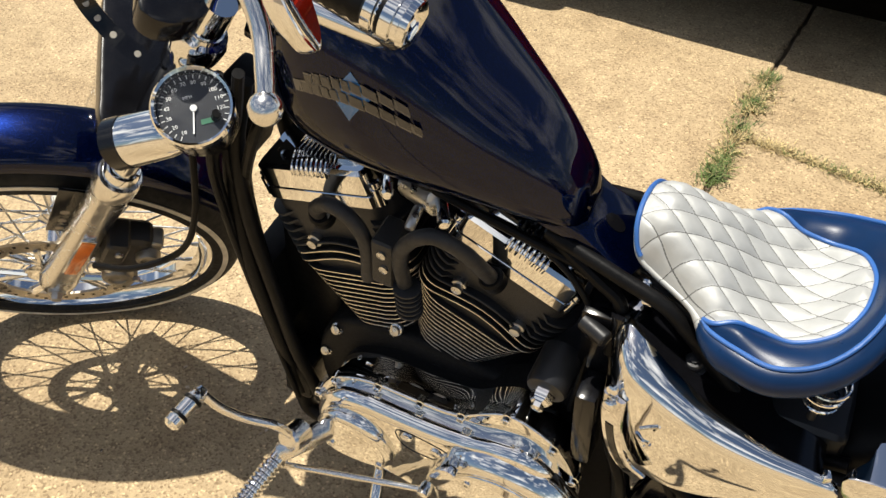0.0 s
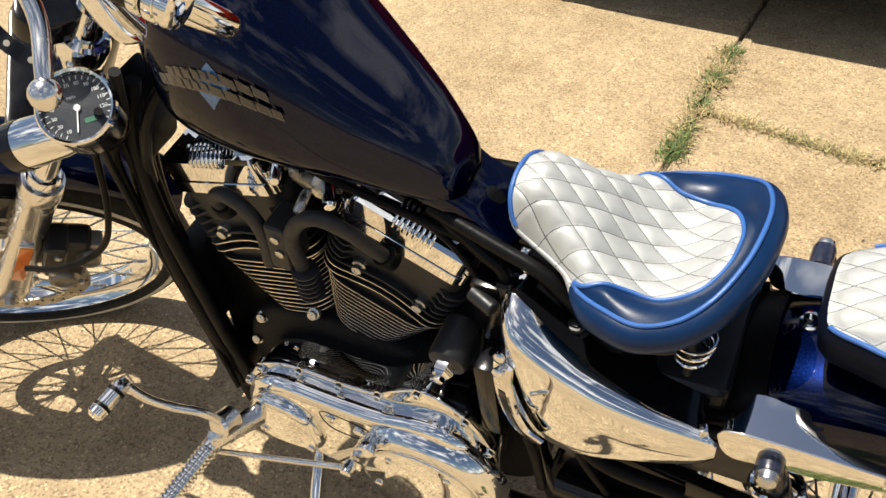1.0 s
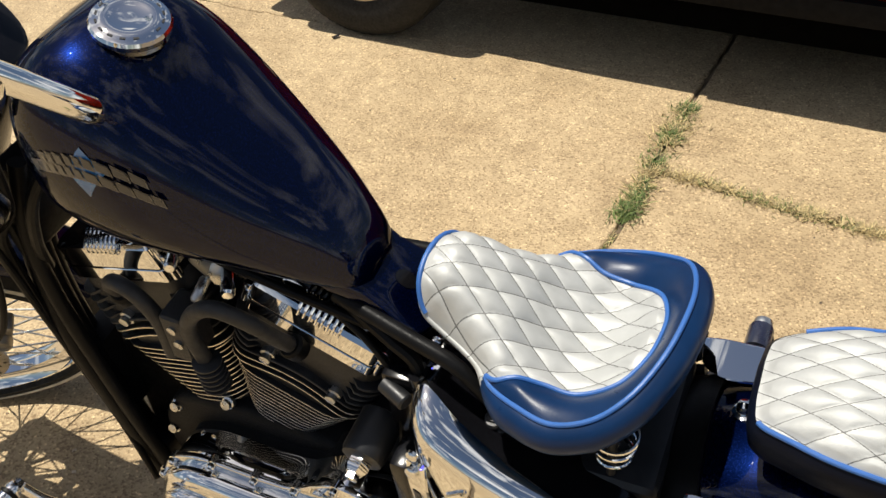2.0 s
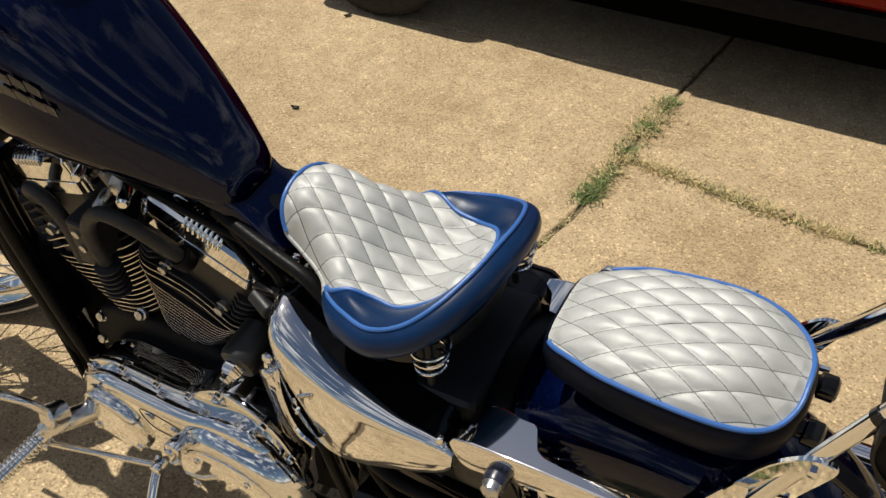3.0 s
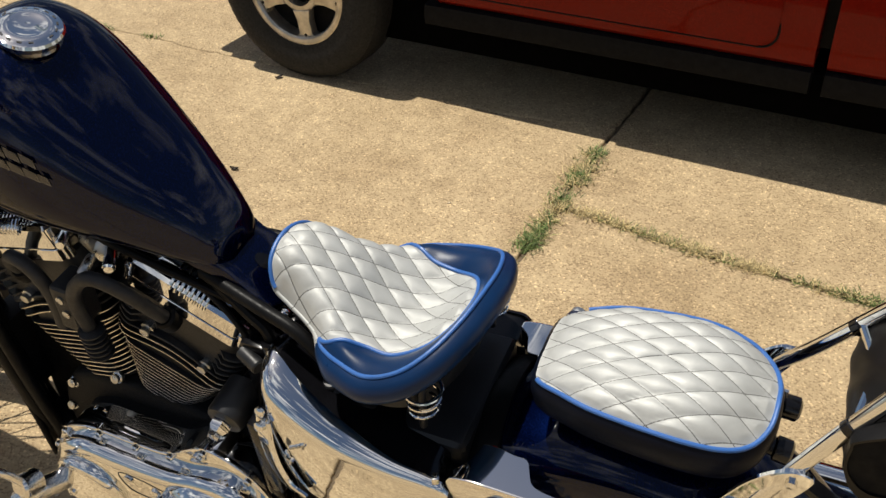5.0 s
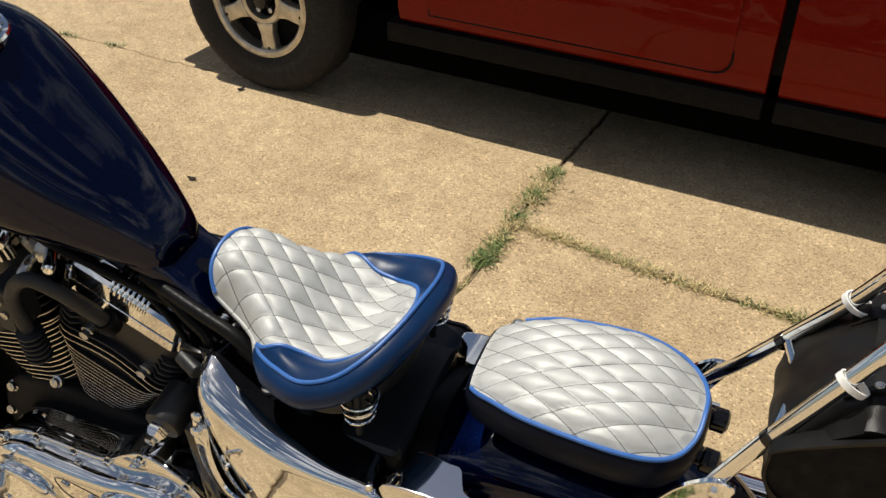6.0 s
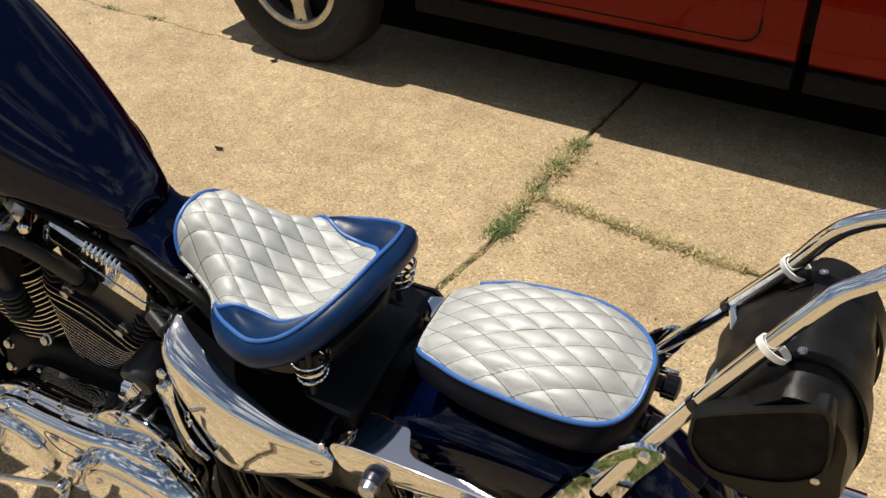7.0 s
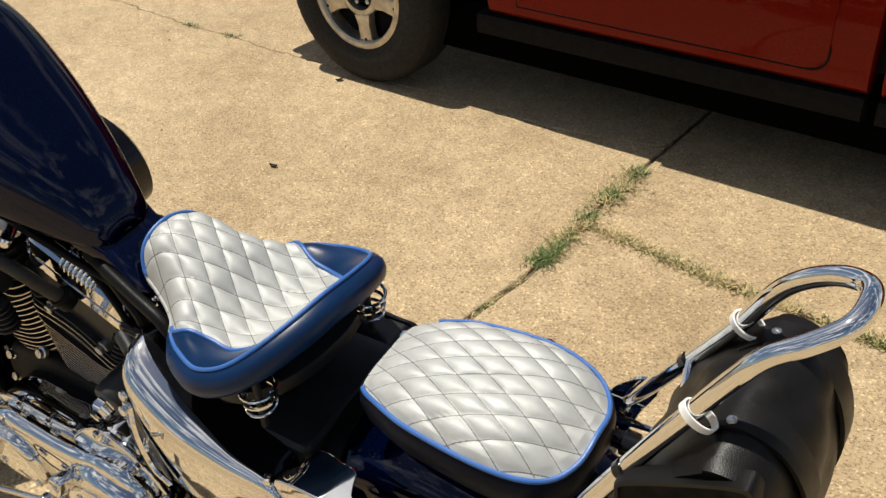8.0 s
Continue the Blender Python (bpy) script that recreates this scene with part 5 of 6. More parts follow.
# shifter shaft, rod, lever, peg
bm = bmesh.new()
lathe(bm, [(0.010, 0), (0.010, 0.03), (0.0135, 0.032), (0.0135, 0.05), (0.009, 0.053), (0.005, 0.053), (0.005, 0.049), (0, 0.049)], along((0.156, -0.165, 0.385), (0.162, -0.235, 0.402)), 18, caps=False)
slab(bm, rounded([(0.149, 0.405), (0.166, 0.412), (0.177, 0.400), (0.150, 0.358), (0.136, 0.352), (0.128, 0.365)], 4), side(-0.205), 0.013, 0.003, 2)
shift = part("shift_linkage", bm, CHROME, bike, "chrome shift linkage")
bar_part("shift_rod", [(-0.117, -0.255, 0.298), (0.134, -0.232, 0.361)], 0.0048, POLISHED, shift, soft=0)
for p in ((-0.117, -0.255, 0.298), (0.134, -0.232, 0.361)):
    bm = bmesh.new()
    lathe(bm, [(0.0, -0.012), (0.009, -0.01), (0.0105, 0.0), (0.009, 0.01), (0.0, 0.012)], along(p, (p[0], p[1] - 0.1, p[2])), 14, caps=False)
    part("rod_end", bm, CHROME, shift)
bar_part("shift_lever", [(-0.085, -0.235, 0.37), (-0.10, -0.25, 0.415), (-0.135, -0.265, 0.435), (-0.16, -0.278, 0.465), (-0.18, -0.283, 0.497)], 0.0068, POLISHED, shift, label="bent polished shift lever")
bm = bmesh.new()
m = along((-0.182, -0.276, 0.499), (-0.192, -0.345, 0.497))
lathe(bm, [(0.008, 0), (0.0095, 0.004), (0.0125, 0.01), (0.0125, 0.018), (0.0135, 0.019), (0.0135, 0.024), (0.0125, 0.025), (0.0125, 0.046), (0.0135, 0.047), (0.0135, 0.053), (0.0125, 0.054), (0.0125, 0.064), (0.008, 0.068), (0, 0.068)], m, 22, caps=False)
tp = part("toe_peg", bm, CHROME, shift, "chrome toe peg with rubber rings")
for h in (0.019, 0.047):
    bm = bmesh.new()
    lathe(bm, [(0.0132, h), (0.0142, h + 0.001), (0.0142, h + 0.005), (0.0132, h + 0.006)], m, 22)
    part("rubber_ring", bm, RUBBER, tp)
bm = bmesh.new()
tube(bm, [(-0.055, -0.13, 0.315), (-0.065, -0.18, 0.325), (-0.085, -0.232, 0.345), (-0.105, -0.25, 0.335)], lambda t: 0.02 - 0.004 * t, 16, soft=6)
lathe(bm, [(0.02, 0), (0.022, 0.004), (0.022, 0.03), (0.018, 0.034)], along((-0.085, -0.215, 0.355), (-0.095, -0.26, 0.375)), 20)
ctl = part("forward_control", bm, POLISHED, bike, "polished forward control bracket")
bm = bmesh.new()
m = along((-0.108, -0.245, 0.325), (-0.128, -0.372, 0.315))
prof = [(0.011, 0.0), (0.015, 0.004), (0.015, 0.02), (0.0125, 0.022)]
for k in range(12):
    prof += [(0.0122, 0.024 + k * 0.0078), (0.0158, 0.026 + k * 0.0078), (0.0158, 0.029 + k * 0.0078), (0.0122, 0.031 + k * 0.0078)]
prof += [(0.0175, 0.122), (0.0185, 0.126), (0.0175, 0.131), (0, 0.132)]
lathe(bm, prof, m, 24, caps=False)
part("foot_peg", bm, CHROME, bike, "chrome foot peg with black rings")
# kickstand
bar_part("kickstand", [(-0.01, -0.10, 0.20), (0.0, -0.17, 0.175), (0.022, -0.26, 0.10), (0.035, -0.315, 0.056)], 0.011, CHROME, soft=5, label="chrome kickstand propping the bike")

# black cylinder with a chrome nut behind the primary
bm = bmesh.new()
m = along((0.28, -0.07, 0.575), (0.275, -0.17, 0.562))
lathe(bm, [(0.02, 0), (0.029, 0.004), (0.029, 0.058), (0.0265, 0.064), (0.016, 0.066)], m, 28)
sw = part("engine_mount_cylinder", bm, SATIN, bike, "satin black cylinder with a chrome end nut")
bm = bmesh.new()
lathe(bm, [(0.016, 0.065), (0.0165, 0.078), (0.012, 0.084), (0.009, 0.084), (0.009, 0.092), (0, 0.093)], m, 6, caps=False)
part("end_nut", bm, CHROME, sw)

# oil tank: chrome side cover with a rolled shoulder, glossy black top
OIL = [(0.349, -0.076, 0.692, -0.098, 0.662), (0.354, -0.080, 0.704, -0.116, 0.625), (0.364, -0.087, 0.709, -0.135, 0.582), (0.38, -0.099, 0.706, -0.150, 0.541), (0.41, -0.114, 0.692, -0.160, 0.508), (0.45, -0.126, 0.672, -0.166, 0.498), (0.49, -0.134, 0.653, -0.168, 0.508), (0.55, -0.147, 0.636, -0.168, 0.536), (0.60, -0.151, 0.630, -0.166, 0.560), (0.622, -0.153, 0.628, -0.165, 0.577), (0.632, -0.155, 0.618, -0.163, 0.590)]


def oil_section(x, sgn=1):
    """The cover's section at x: inner lip, rolled shoulder, flat face, turned-in foot."""
    yi, zt, yo, zb = lerp_table(OIL, x)
    r = min(0.034, (zt - zb) * 0.45) * (1 - 0.45 * min(1, max(0, (x - 0.4) / 0.22)))
    pts = [(yi, zt - 0.014), (yi, zt - 0.003)]
    for k in range(11):
        a = math.pi / 2 * k / 10
        pts.append((yi + (yo - yi) * math.sin(a), zt - r * (1 - math.cos(a))))
    for k in range(1, 9):
        t = k / 8
        pts.append((yo - 0.0035 * math.sin(math.pi * t), zt - r + (zb + 0.008 - zt + r) * t))
    for k in range(1, 6):
        a = math.pi / 2 * k / 5
        pts.append((yo + 0.012 * (1 - math.cos(a)), zb + 0.008 - 0.008 * math.sin(a)))
    pts += [(yo + 0.03, zb + 0.001), (yo + 0.03, zb + 0.006), (yi + 0.004, zt - 0.02)]
    return [(x, sgn * y, z) for y, z in pts]


OIL_X = [0.349 + 0.283 * (0.5 - 0.5 * math.cos(math.pi * k / 60)) for k in range(61)]
bm = bmesh.new()
rings(bm, [oil_section(x) for x in OIL_X])
oil = part("oil_tank", bm, CHROME, bike, "chrome oil tank side cover", angle=40)


def tank_top(sgn, x0, x1):
    """The rounded top of the tank behind the cover's lip."""
    bm = bmesh.new()
    loops = []
    for k in range(41):
        x = x0 + (x1 - x0) * k / 40
        yi, zt, yo, zb = lerp_table(OIL, x)
        e = min(1, (x - x0) / 0.02, (x1 - x) / 0.03)
        h = 0.010 * math.sqrt(max(0.0, 1 - (1 - e) ** 2)) - 0.009
        row = [(yi, zt - 0.05), (yi, zt - 0.005)]
        for j in range(9):
            t = j / 8
            row.append((yi + (-0.045 - yi) * t, zt - 0.004 + h * math.sin(math.pi * (0.08 + 0.62 * t)) - 0.008 * t))
        row += [(-0.035, zt - 0.004), (-0.03, zt - 0.06)]
        loops.append([(x, sgn * y, z) for y, z in row])
    rings(bm, loops)
    return bm


top = part("tank_top_cover", tank_top(1, 0.352, 0.61), BLACK, oil, "glossy black top of the oil tank", angle=50)
bm = bmesh.new()
m = along((0.443, -0.088, 0.662), (0.443, -0.094, 0.69))
lathe(bm, [(0.016, 0), (0.0165, 0.004), (0.014, 0.006), (0.0115, 0.0065), (0.0115, 0.012), (0.0095, 0.0145), (0.0, 0.015)], m, 22, caps=False)
lathe(bm, [(0.006, 0.0145), (0.0055, 0.018), (0, 0.0185)], m, 6, caps=False)
part("oil_filler_plug", bm, SATIN, top)
bm = bmesh.new()
lathe(bm, [(0.011, 0), (0.0115, 0.006), (0.009, 0.011), (0, 0.0115)], along((0.362, -0.06, 0.69), (0.357, -0.064, 0.72)), 16, caps=False)
part("tank_bolt", bm, CHROME, top)
# slotted chrome clip down the front edge of the cover, its latch and the rear clip
CLIP = smooth_path([(0.371, -0.150, 0.640), (0.372, -0.158, 0.605), (0.381, -0.165, 0.565), (0.397, -0.169, 0.532), (0.418, -0.169, 0.513)], 6)


def ribbon(path, half, thick, n=Vector((-0.35, -0.9, -0.1))):
    bm = bmesh.new()
    loops = []
    n = n.normalized()
    for p, (t, sd_, up) in zip(path, frames_along(path)):
        b = t.cross(n).normalized() * half
        loops.append([p - b * 0.8, p + b * 0.8, p + b, p + b + n * thick * 0.6, p + b * 0.8 + n * thick, p - b * 0.8 + n * thick, p - b + n * thick * 0.6, p - b])
    rings(bm, loops)
    return bm


part("cover_clip", ribbon(CLIP, 0.0155, 0.006), CHROME, oil, "slotted chrome clip")
part("clip_slot", ribbon([p + Vector((-0.35, -0.9, -0.1)).normalized() * 0.0008 for p in CLIP[7:-3]], 0.0075, 0.0062), BLACK, oil)
bm = bmesh.new()
tube(bm, [(0.405, -0.166, 0.602), (0.415, -0.176, 0.606), (0.424, -0.180, 0.611)], 0.0032, 10, soft=3)
tube(bm, [(0.424, -0.180, 0.611), (0.419, -0.179, 0.600)], 0.0026, 8)
part("latch_key", bm, CHROME, oil)
for z, y in ((0.648, -0.149), (0.628, -0.158)):
    bm = bmesh.new()
    lathe(bm, [(0.0075, 0), (0.0075, 0.004), (0.005, 0.006), (0, 0.0065)], along((0.366, y, z), (0.36, y - 0.05, z + 0.01)), 14, caps=False)
    part("clip_screw", bm, CHROME, oil)
bm = bmesh.new()
box(bm, (0.010, 0.012, 0.016), pose(0.614, -0.153, 0.630, 0, 0, 20), 0.003)
part("rear_clip", bm, CHROME, oil)
# glossy black side cover of the far side, and the box between
bm = bmesh.new()
rings(bm, [oil_section(x, -0.92) for x in OIL_X])
far_cover = part("side_cover", bm, BLACK, bike, "glossy black side cover", angle=40)
part("cover_top", tank_top(-0.92, 0.352, 0.625), BLACK, far_cover)
bm = bmesh.new()
box(bm, (0.23, 0.20, 0.20), pose(0.515, 0.0, 0.53), 0.015, 3)
box(bm, (0.09, 0.25, 0.09), pose(0.645, 0.0, 0.53), 0.012, 2)
part("battery_box", bm, SATIN, bike, "satin black battery box")
for p in ((0.365, -0.052, 0.734), (0.372, -0.058, 0.714)):
    bm = bmesh.new()
    lathe(bm, [(0.0075, 0), (0.0075, 0.003), (0.0055, 0.0035), (0.0055, 0.008), (0.003, 0.0095), (0, 0.0095)], along(p, (p[0] + 0.01, p[1] - 0.06, p[2] + 0.04)), 12, caps=False)
    part("frame_bolt", bm, CHROME, bike)
# electrics behind the oil tank
for c, sz in (((0.325, -0.06, 0.63), (0.05, 0.05, 0.12)), ((0.33, -0.11, 0.50), (0.03, 0.05, 0.16)), ((0.45, 0.0, 0.55), (0.16, 0.11, 0.08)), ((0.35, 0.02, 0.66), (0.07, 0.12, 0.09))):
    bm = bmesh.new()
    box(bm, sz, pose(*c), 0.008, 2)
    part("electric_box", bm, BLACK, bike)
bm = bmesh.new()
lathe(bm, [(0.011, 0), (0.011, 0.035), (0.009, 0.037)], along((0.305, -0.085, 0.672), (0.34, -0.10, 0.668)), 14)
part("connector", bm, SATIN, bike)
# parts under the engine, seen between the chrome covers
for pts, r in (([(0.36, -0.11, 0.47), (0.39, -0.13, 0.40), (0.40, -0.13, 0.3)], 0.008), ([(0.42, -0.10, 0.48), (0.46, -0.12, 0.40), (0.5, -0.12, 0.32)], 0.006), ([(0.44, -0.11, 0.44), (0.50, -0.125, 0.42), (0.60, -0.12, 0.40)], 0.012)):
    bar_part("hose", pts, r, RUBBER)
bm = bmesh.new()
slab(bm, rounded([(0.40, 0.27), (0.45, 0.44), (0.52, 0.42), (0.82, 0.36), (0.82, 0.27), (0.5, 0.24)], 5), side(-0.085), 0.02, 0.008)
part("belt_guard", bm, BLACK, bike, "black belt guard")
# exhaust on the far side
for k, z in enumerate((0.30, 0.37)):
    bar_part("exhaust_pipe", [(-0.15 + 0.25 * k, 0.09, 0.55), (-0.12 + 0.3 * k, 0.17, 0.45), (0.1 + 0.3 * k, 0.19, z), (0.6, 0.2, z), (1.25, 0.2, z)], 0.026, CHROME, soft=6)
bm = bmesh.new()
lathe(bm, [(0.075, 0), (0.085, 0.01), (0.085, 0.05), (0.07, 0.06), (0, 0.062)], along((0.03, 0.12, 0.72), (0.03, 0.3, 0.72)), 36, caps=False)
part("air_cleaner", bm, BLACK, bike, "round black air cleaner")
# the front half leans in a little towards the seat
SET_IN = Matrix(((0.96, 0, 0, 0.04 * 0.283), (0.028, 1, 0, -0.028 * 0.283), (-0.04, 0, 1, 0.04 * 0.283), (0, 0, 0, 1)))


def set_in(ob):
    """Moves a part and its pieces by SET_IN."""
    if ob.matrix_basis == Matrix():
        ob.data.transform(SET_IN)
    else:
        m = ob.matrix_basis.copy()
        m.translation = SET_IN @ m.translation
        ob.matrix_basis = m
    for piece in ob.children:
        set_in(piece)


FIXED = ("front_wheel", "fork_leg", "reflector", "front_fender", "fender_bracket", "brake_caliper", "lower_clamp", "upper_clamp", "steering_head")
BARS = ("speedometer", "turn_signal", "handlebar", "mirror", "perforated_strap")
for ob in list(bike.children):
    kind_ = ob.name.split(".")[0]
    xs = [c[0] for c in ob.bound_box]
    if kind_ in BARS:
        ob.matrix_basis = Matrix.Translation((0.015, 0.005, -0.006))
    elif kind_ not in FIXED and ob.matrix_basis == Matrix() and (min(xs) + max(xs)) / 2 < 0.29:
        set_in(ob)
for ob in [o for o in bike.children if o.name.startswith("sissy_plate")]:
    ob.matrix_basis = Matrix.Translation((-0.006, 0.006, -0.003))
# ---- tool bag on the sissy bar ----
bag = tagged(new("tool_bag"), "black leather tool bag tied to the sissy bar with white ties", "bag")
bag.matrix_world = bike.matrix_world
BAG = rounded([(1.040, 0.840), (1.062, 0.872), (1.091, 0.904), (1.116, 0.927), (1.152, 0.918), (1.176, 0.882), (1.186, 0.828), (1.181, 0.77), (1.14, 0.745), (1.09, 0.742), (1.05, 0.760), (1.034, 0.80)], 5)


def crumple(x, y, z):
    """Soft folds of old leather."""
    return 0.0028 * math.sin(48 * x + 31 * y + 1.0) * math.sin(43 * z - 24 * y) + 0.0014 * math.sin(115 * y + 70 * z) * math.sin(90 * x)


def sag(y):
    """The far end hangs a little lower."""
    return 0.2 * max(0.0, y - 0.03)


def bag_row(f, y):
    row = []
    for x, z in BAG:
        X, Z = 1.105 + (x - 1.105) * f, 0.835 + (z - 0.835) * f
        c = crumple(X, y, Z)
        row.append((X + c * (1 if x > 1.11 else -1), y, Z + c - sag(y)))
    return row


bm = bmesh.new()
mid_ys = [-0.097 + 0.193 * k / 26 for k in range(27)]
rings(bm, [bag_row(0.82, -0.102), bag_row(0.88, -0.1035)] + [bag_row(1.0 - 9.5 * (y - 0.004) ** 2, y) for y in mid_ys] + [bag_row(0.88, 0.103), bag_row(0.8, 0.104)])
part("bag_body", bm, BLACK_LEATHER, bag)
inn = rounded([(1.040, 0.842), (1.045, 0.856), (1.091, 0.886), (1.134, 0.909), (1.147, 0.906), (1.155, 0.874), (1.156, 0.832), (1.131, 0.802), (1.09, 0.786), (1.062, 0.785), (1.042, 0.81)], 5)
outl = [(1.10 + (x - 1.10) * 1.07, 0.83 + (z - 0.83) * 1.08) for x, z in inn]
bm = bmesh.new()
loops = [[(x, -0.090, z) for x, z in outl], [(x, -0.107, z) for x, z in outl], [(x + (1.10 - x) * 0.02, -0.11, z) for x, z in outl], [(x, -0.1095, z) for x, z in inn], [(x, -0.1015, z) for x, z in inn]]
rings(bm, loops, True, False)
part("end_rim", bm, BLACK_LEATHER, bag, "folded leather rim of the bag end")
bm = bmesh.new()
slab(bm, inn, side(-0.1045), 0.002)
part("end_panel", bm, plain("dull_black_lining", (0.006, 0.006, 0.0065), 0.9, spec=0.15), bag)
# flap edge, straps, rivets
for y in (-0.05, 0.055):
    bm = bmesh.new()
    loops = []
    pth = smooth_path([(1.090, y, 0.902), (1.115, y, 0.923), (1.151, y, 0.914), (1.175, y, 0.879), (1.1855, y, 0.828), (1.180, y, 0.775)], 6)
    for p, (t, sd_, up) in zip(pth, frames_along(pth)):
        nrm = Vector((-t.z, 0, t.x))
        p = p - Vector((0, 0, sag(y)))
        loops.append([p + Vector((0, -0.015, 0)), p + Vector((0, 0.015, 0)), p + Vector((0, 0.015, 0)) + nrm * 0.004, p + Vector((0, -0.015, 0)) + nrm * 0.004])
    rings(bm, loops)
    part("strap", bm, BLACK_LEATHER, bag)
bm = bmesh.new()
lathe(bm, [(0.0047, 0), (0.0043, 0.0016), (0.0024, 0.0026), (0, 0.0028)], Matrix(), 12, caps=False)
rv = part("rivet", bm, STEEL, bag)
for k, (p, d) in enumerate([((1.1215, -0.0955, 0.9035), (0, -0.6, 0.8)), ((1.154, -0.109, 0.818), (0, -1, 0.1)), ((1.114, -0.0585, 0.9265), (-0.2, 0, 1)), ((1.114, 0.0555, 0.9205), (-0.2, 0, 1))]):
    mm_ = along(p, Vector(p) + Vector(d))
    if k == 0:
        rv.matrix_basis = mm_
    else:
        like(rv, mm_)
for p, t in (((1.0855, -0.0687, 0.9325), (0.52, 0.2, 0.83)), ((1.0838, 0.0575, 0.918), (0.44, -0.17, 0.88))):
    bm = bmesh.new()
    t = Vector(t).normalized()
    b = (Vector((0.8, 0, -0.5)) - t * t.dot(Vector((0.8, 0, -0.5)))).normalized()
    a = t.cross(b)
    c = Vector(p) + b * 0.0055
    ring = [c + a * 0.0106 * math.cos(q) + b * 0.0155 * math.sin(q) for q in (2 * math.pi * k / 24 for k in range(24))]
    loops = [[p + t * 0.0035, p - t * 0.0035, p - t * 0.0035 + (p - c).normalized() * 0.0018, p + t * 0.0035 + (p - c).normalized() * 0.0018] for p in ring]
    rings(bm, loops + [loops[0]], True, False)
    part("zip_tie", bm, ZIP, bag, "white plastic zip tie")

# ---- pickup truck ----
truck = tagged(new("pickup_truck"), "red pickup truck with alloy wheels parked on the driveway", "truck")
truck.matrix_world = pose(0.005, 1.75, 0, 0, 0, -5.0)
# side section (outwards is -y), from the rocker up
SIDE_SEC = [(0.07, 0.345), (0.03, 0.352), (0.008, 0.37), (-0.004, 0.41), (-0.010, 0.50), (-0.006, 0.62), (0.0, 0.74), (0.012, 0.86), (0.035, 0.97)]
CAB_SEC = SIDE_SEC + [(0.05, 0.99), (0.10, 1.15), (0.19, 1.42), (0.28, 1.47)]


def skin(bm, sec, x0, x1, depth=1.64, arch=None, n=2):
    """A body piece from x0 to x1: the side section mirrored across the truck."""
    full = [(y, z) for y, z in sec] + [(depth - y, z) for y, z in sec[::-1]]
    loops = [[(x0 + (x1 - x0) * k / n, y, z) for y, z in full] for k in range(n + 1)]
    rings(bm, loops)


def body_piece(name, sec, x0, x1, label):
    bm = bmesh.new()
    skin(bm, sec, x0, x1)
    return part(name, bm, RED, truck, label, angle=25)


# cab with its door skin set in by a fine gap
body_piece("cab", CAB_SEC, -0.285, 0.925, "red cab side")
DG = 0.0035


def door_panel():
    bm = bmesh.new()
    sec = [(y - 0.0045, z) for y, z in SIDE_SEC if z > 0.40]
    sec = [(sec[0][0] + 0.001, 0.405)] + sec
    zs = np.linspace(0.405, 0.965, 16)
    ys = [float(np.interp(z, [q[1] for q in sec], [q[0] for q in sec])) for z in zs]
    rows = []
    for y, z in zip(ys, zs):
        cut = max(0.0, 0.05 - (z - 0.405))
        inset_x = 0.05 - math.sqrt(max(0.0, 0.05 ** 2 - cut ** 2)) if cut > 0 else 0.0
        x0, x1 = -0.165, 0.815 - inset_x
        rows.append([(x0 + (x1 - x0) * k / 12, y, z) for k in range(13)])
    vs = [[bm.verts.new(p) for p in r] for r in rows]
    back = [[bm.verts.new((p[0], p[1] + 0.004, p[2])) for p in r] for r in rows]
    for g, flip in ((vs, 0), (back, 1)):
        for a, b in zip(g, g[1:]):
            for i in range(12):
                q = (a[i], a[i + 1], b[i + 1], b[i])
                bm.faces.new(q[::-1] if flip else q)
    rim = [v for v in vs[0]] + [r[-1] for r in vs[1:]] + vs[-1][-2::-1] + [r[0] for r in vs[-2:0:-1]]
    rim2 = [v for v in back[0]] + [r[-1] for r in back[1:]] + back[-1][-2::-1] + [r[0] for r in back[-2:0:-1]]
    for i in range(len(rim)):
        j = (i + 1) % len(rim)
        bm.faces.new((rim[i], rim2[i], rim2[j], rim[j]))
    return part("door", bm, RED, truck, "red door panel", angle=50)


door = door_panel()
# dark shut line round the door
bm = bmesh.new()
pts = [(-0.1685, 0.96)] + [(-0.1685, 0.405), (-0.1685, 0.4015), (0.77, 0.4015)] + [(0.768 + 0.05 * math.sin(a), 0.4515 - 0.05 * math.cos(a)) for a in (math.pi / 2 * k / 6 for k in range(7))] + [(0.8185, 0.96)]
yy = lambda z: float(np.interp(z, [q[1] for q in SIDE_SEC], [q[0] for q in SIDE_SEC]))
tube(bm, [(x, yy(z) - 0.0012, z) for x, z in pts], 0.0035, 6)
part("shut_line", bm, RUBBER, door)
bm = bmesh.new()
box(bm, (0.05, 1.5, 0.4), pose(0.945, 0.82, 0.6))
part("cab_gap", bm, RUBBER, truck)
body_piece("bed", SIDE_SEC, 0.962, 2.75, "red cargo bed side")
# unseen strip, added so the truck's ground shadow reaches further out
bm = bmesh.new()
box(bm, (2.55, 0.06, 0.05), pose(1.40, -0.004, 0.86), 0.012, 2)
part("belt_moulding", bm, RED, truck, "red strip added out of view along the body side to widen its shadow")
body_piece("hood", [(0.07, 0.68), (0.0, 0.69), (-0.004, 0.75), (0.012, 0.86), (0.05, 0.95), (0.2, 1.0)], -1.40, -0.287, "red front wing and bonnet")
bm = bmesh.new()
sec = [(y, z) for y, z in SIDE_SEC if z < 0.72]
skin(bm, sec, -1.33, -1.25, 1.64)
part("front_corner", bm, RED, truck)
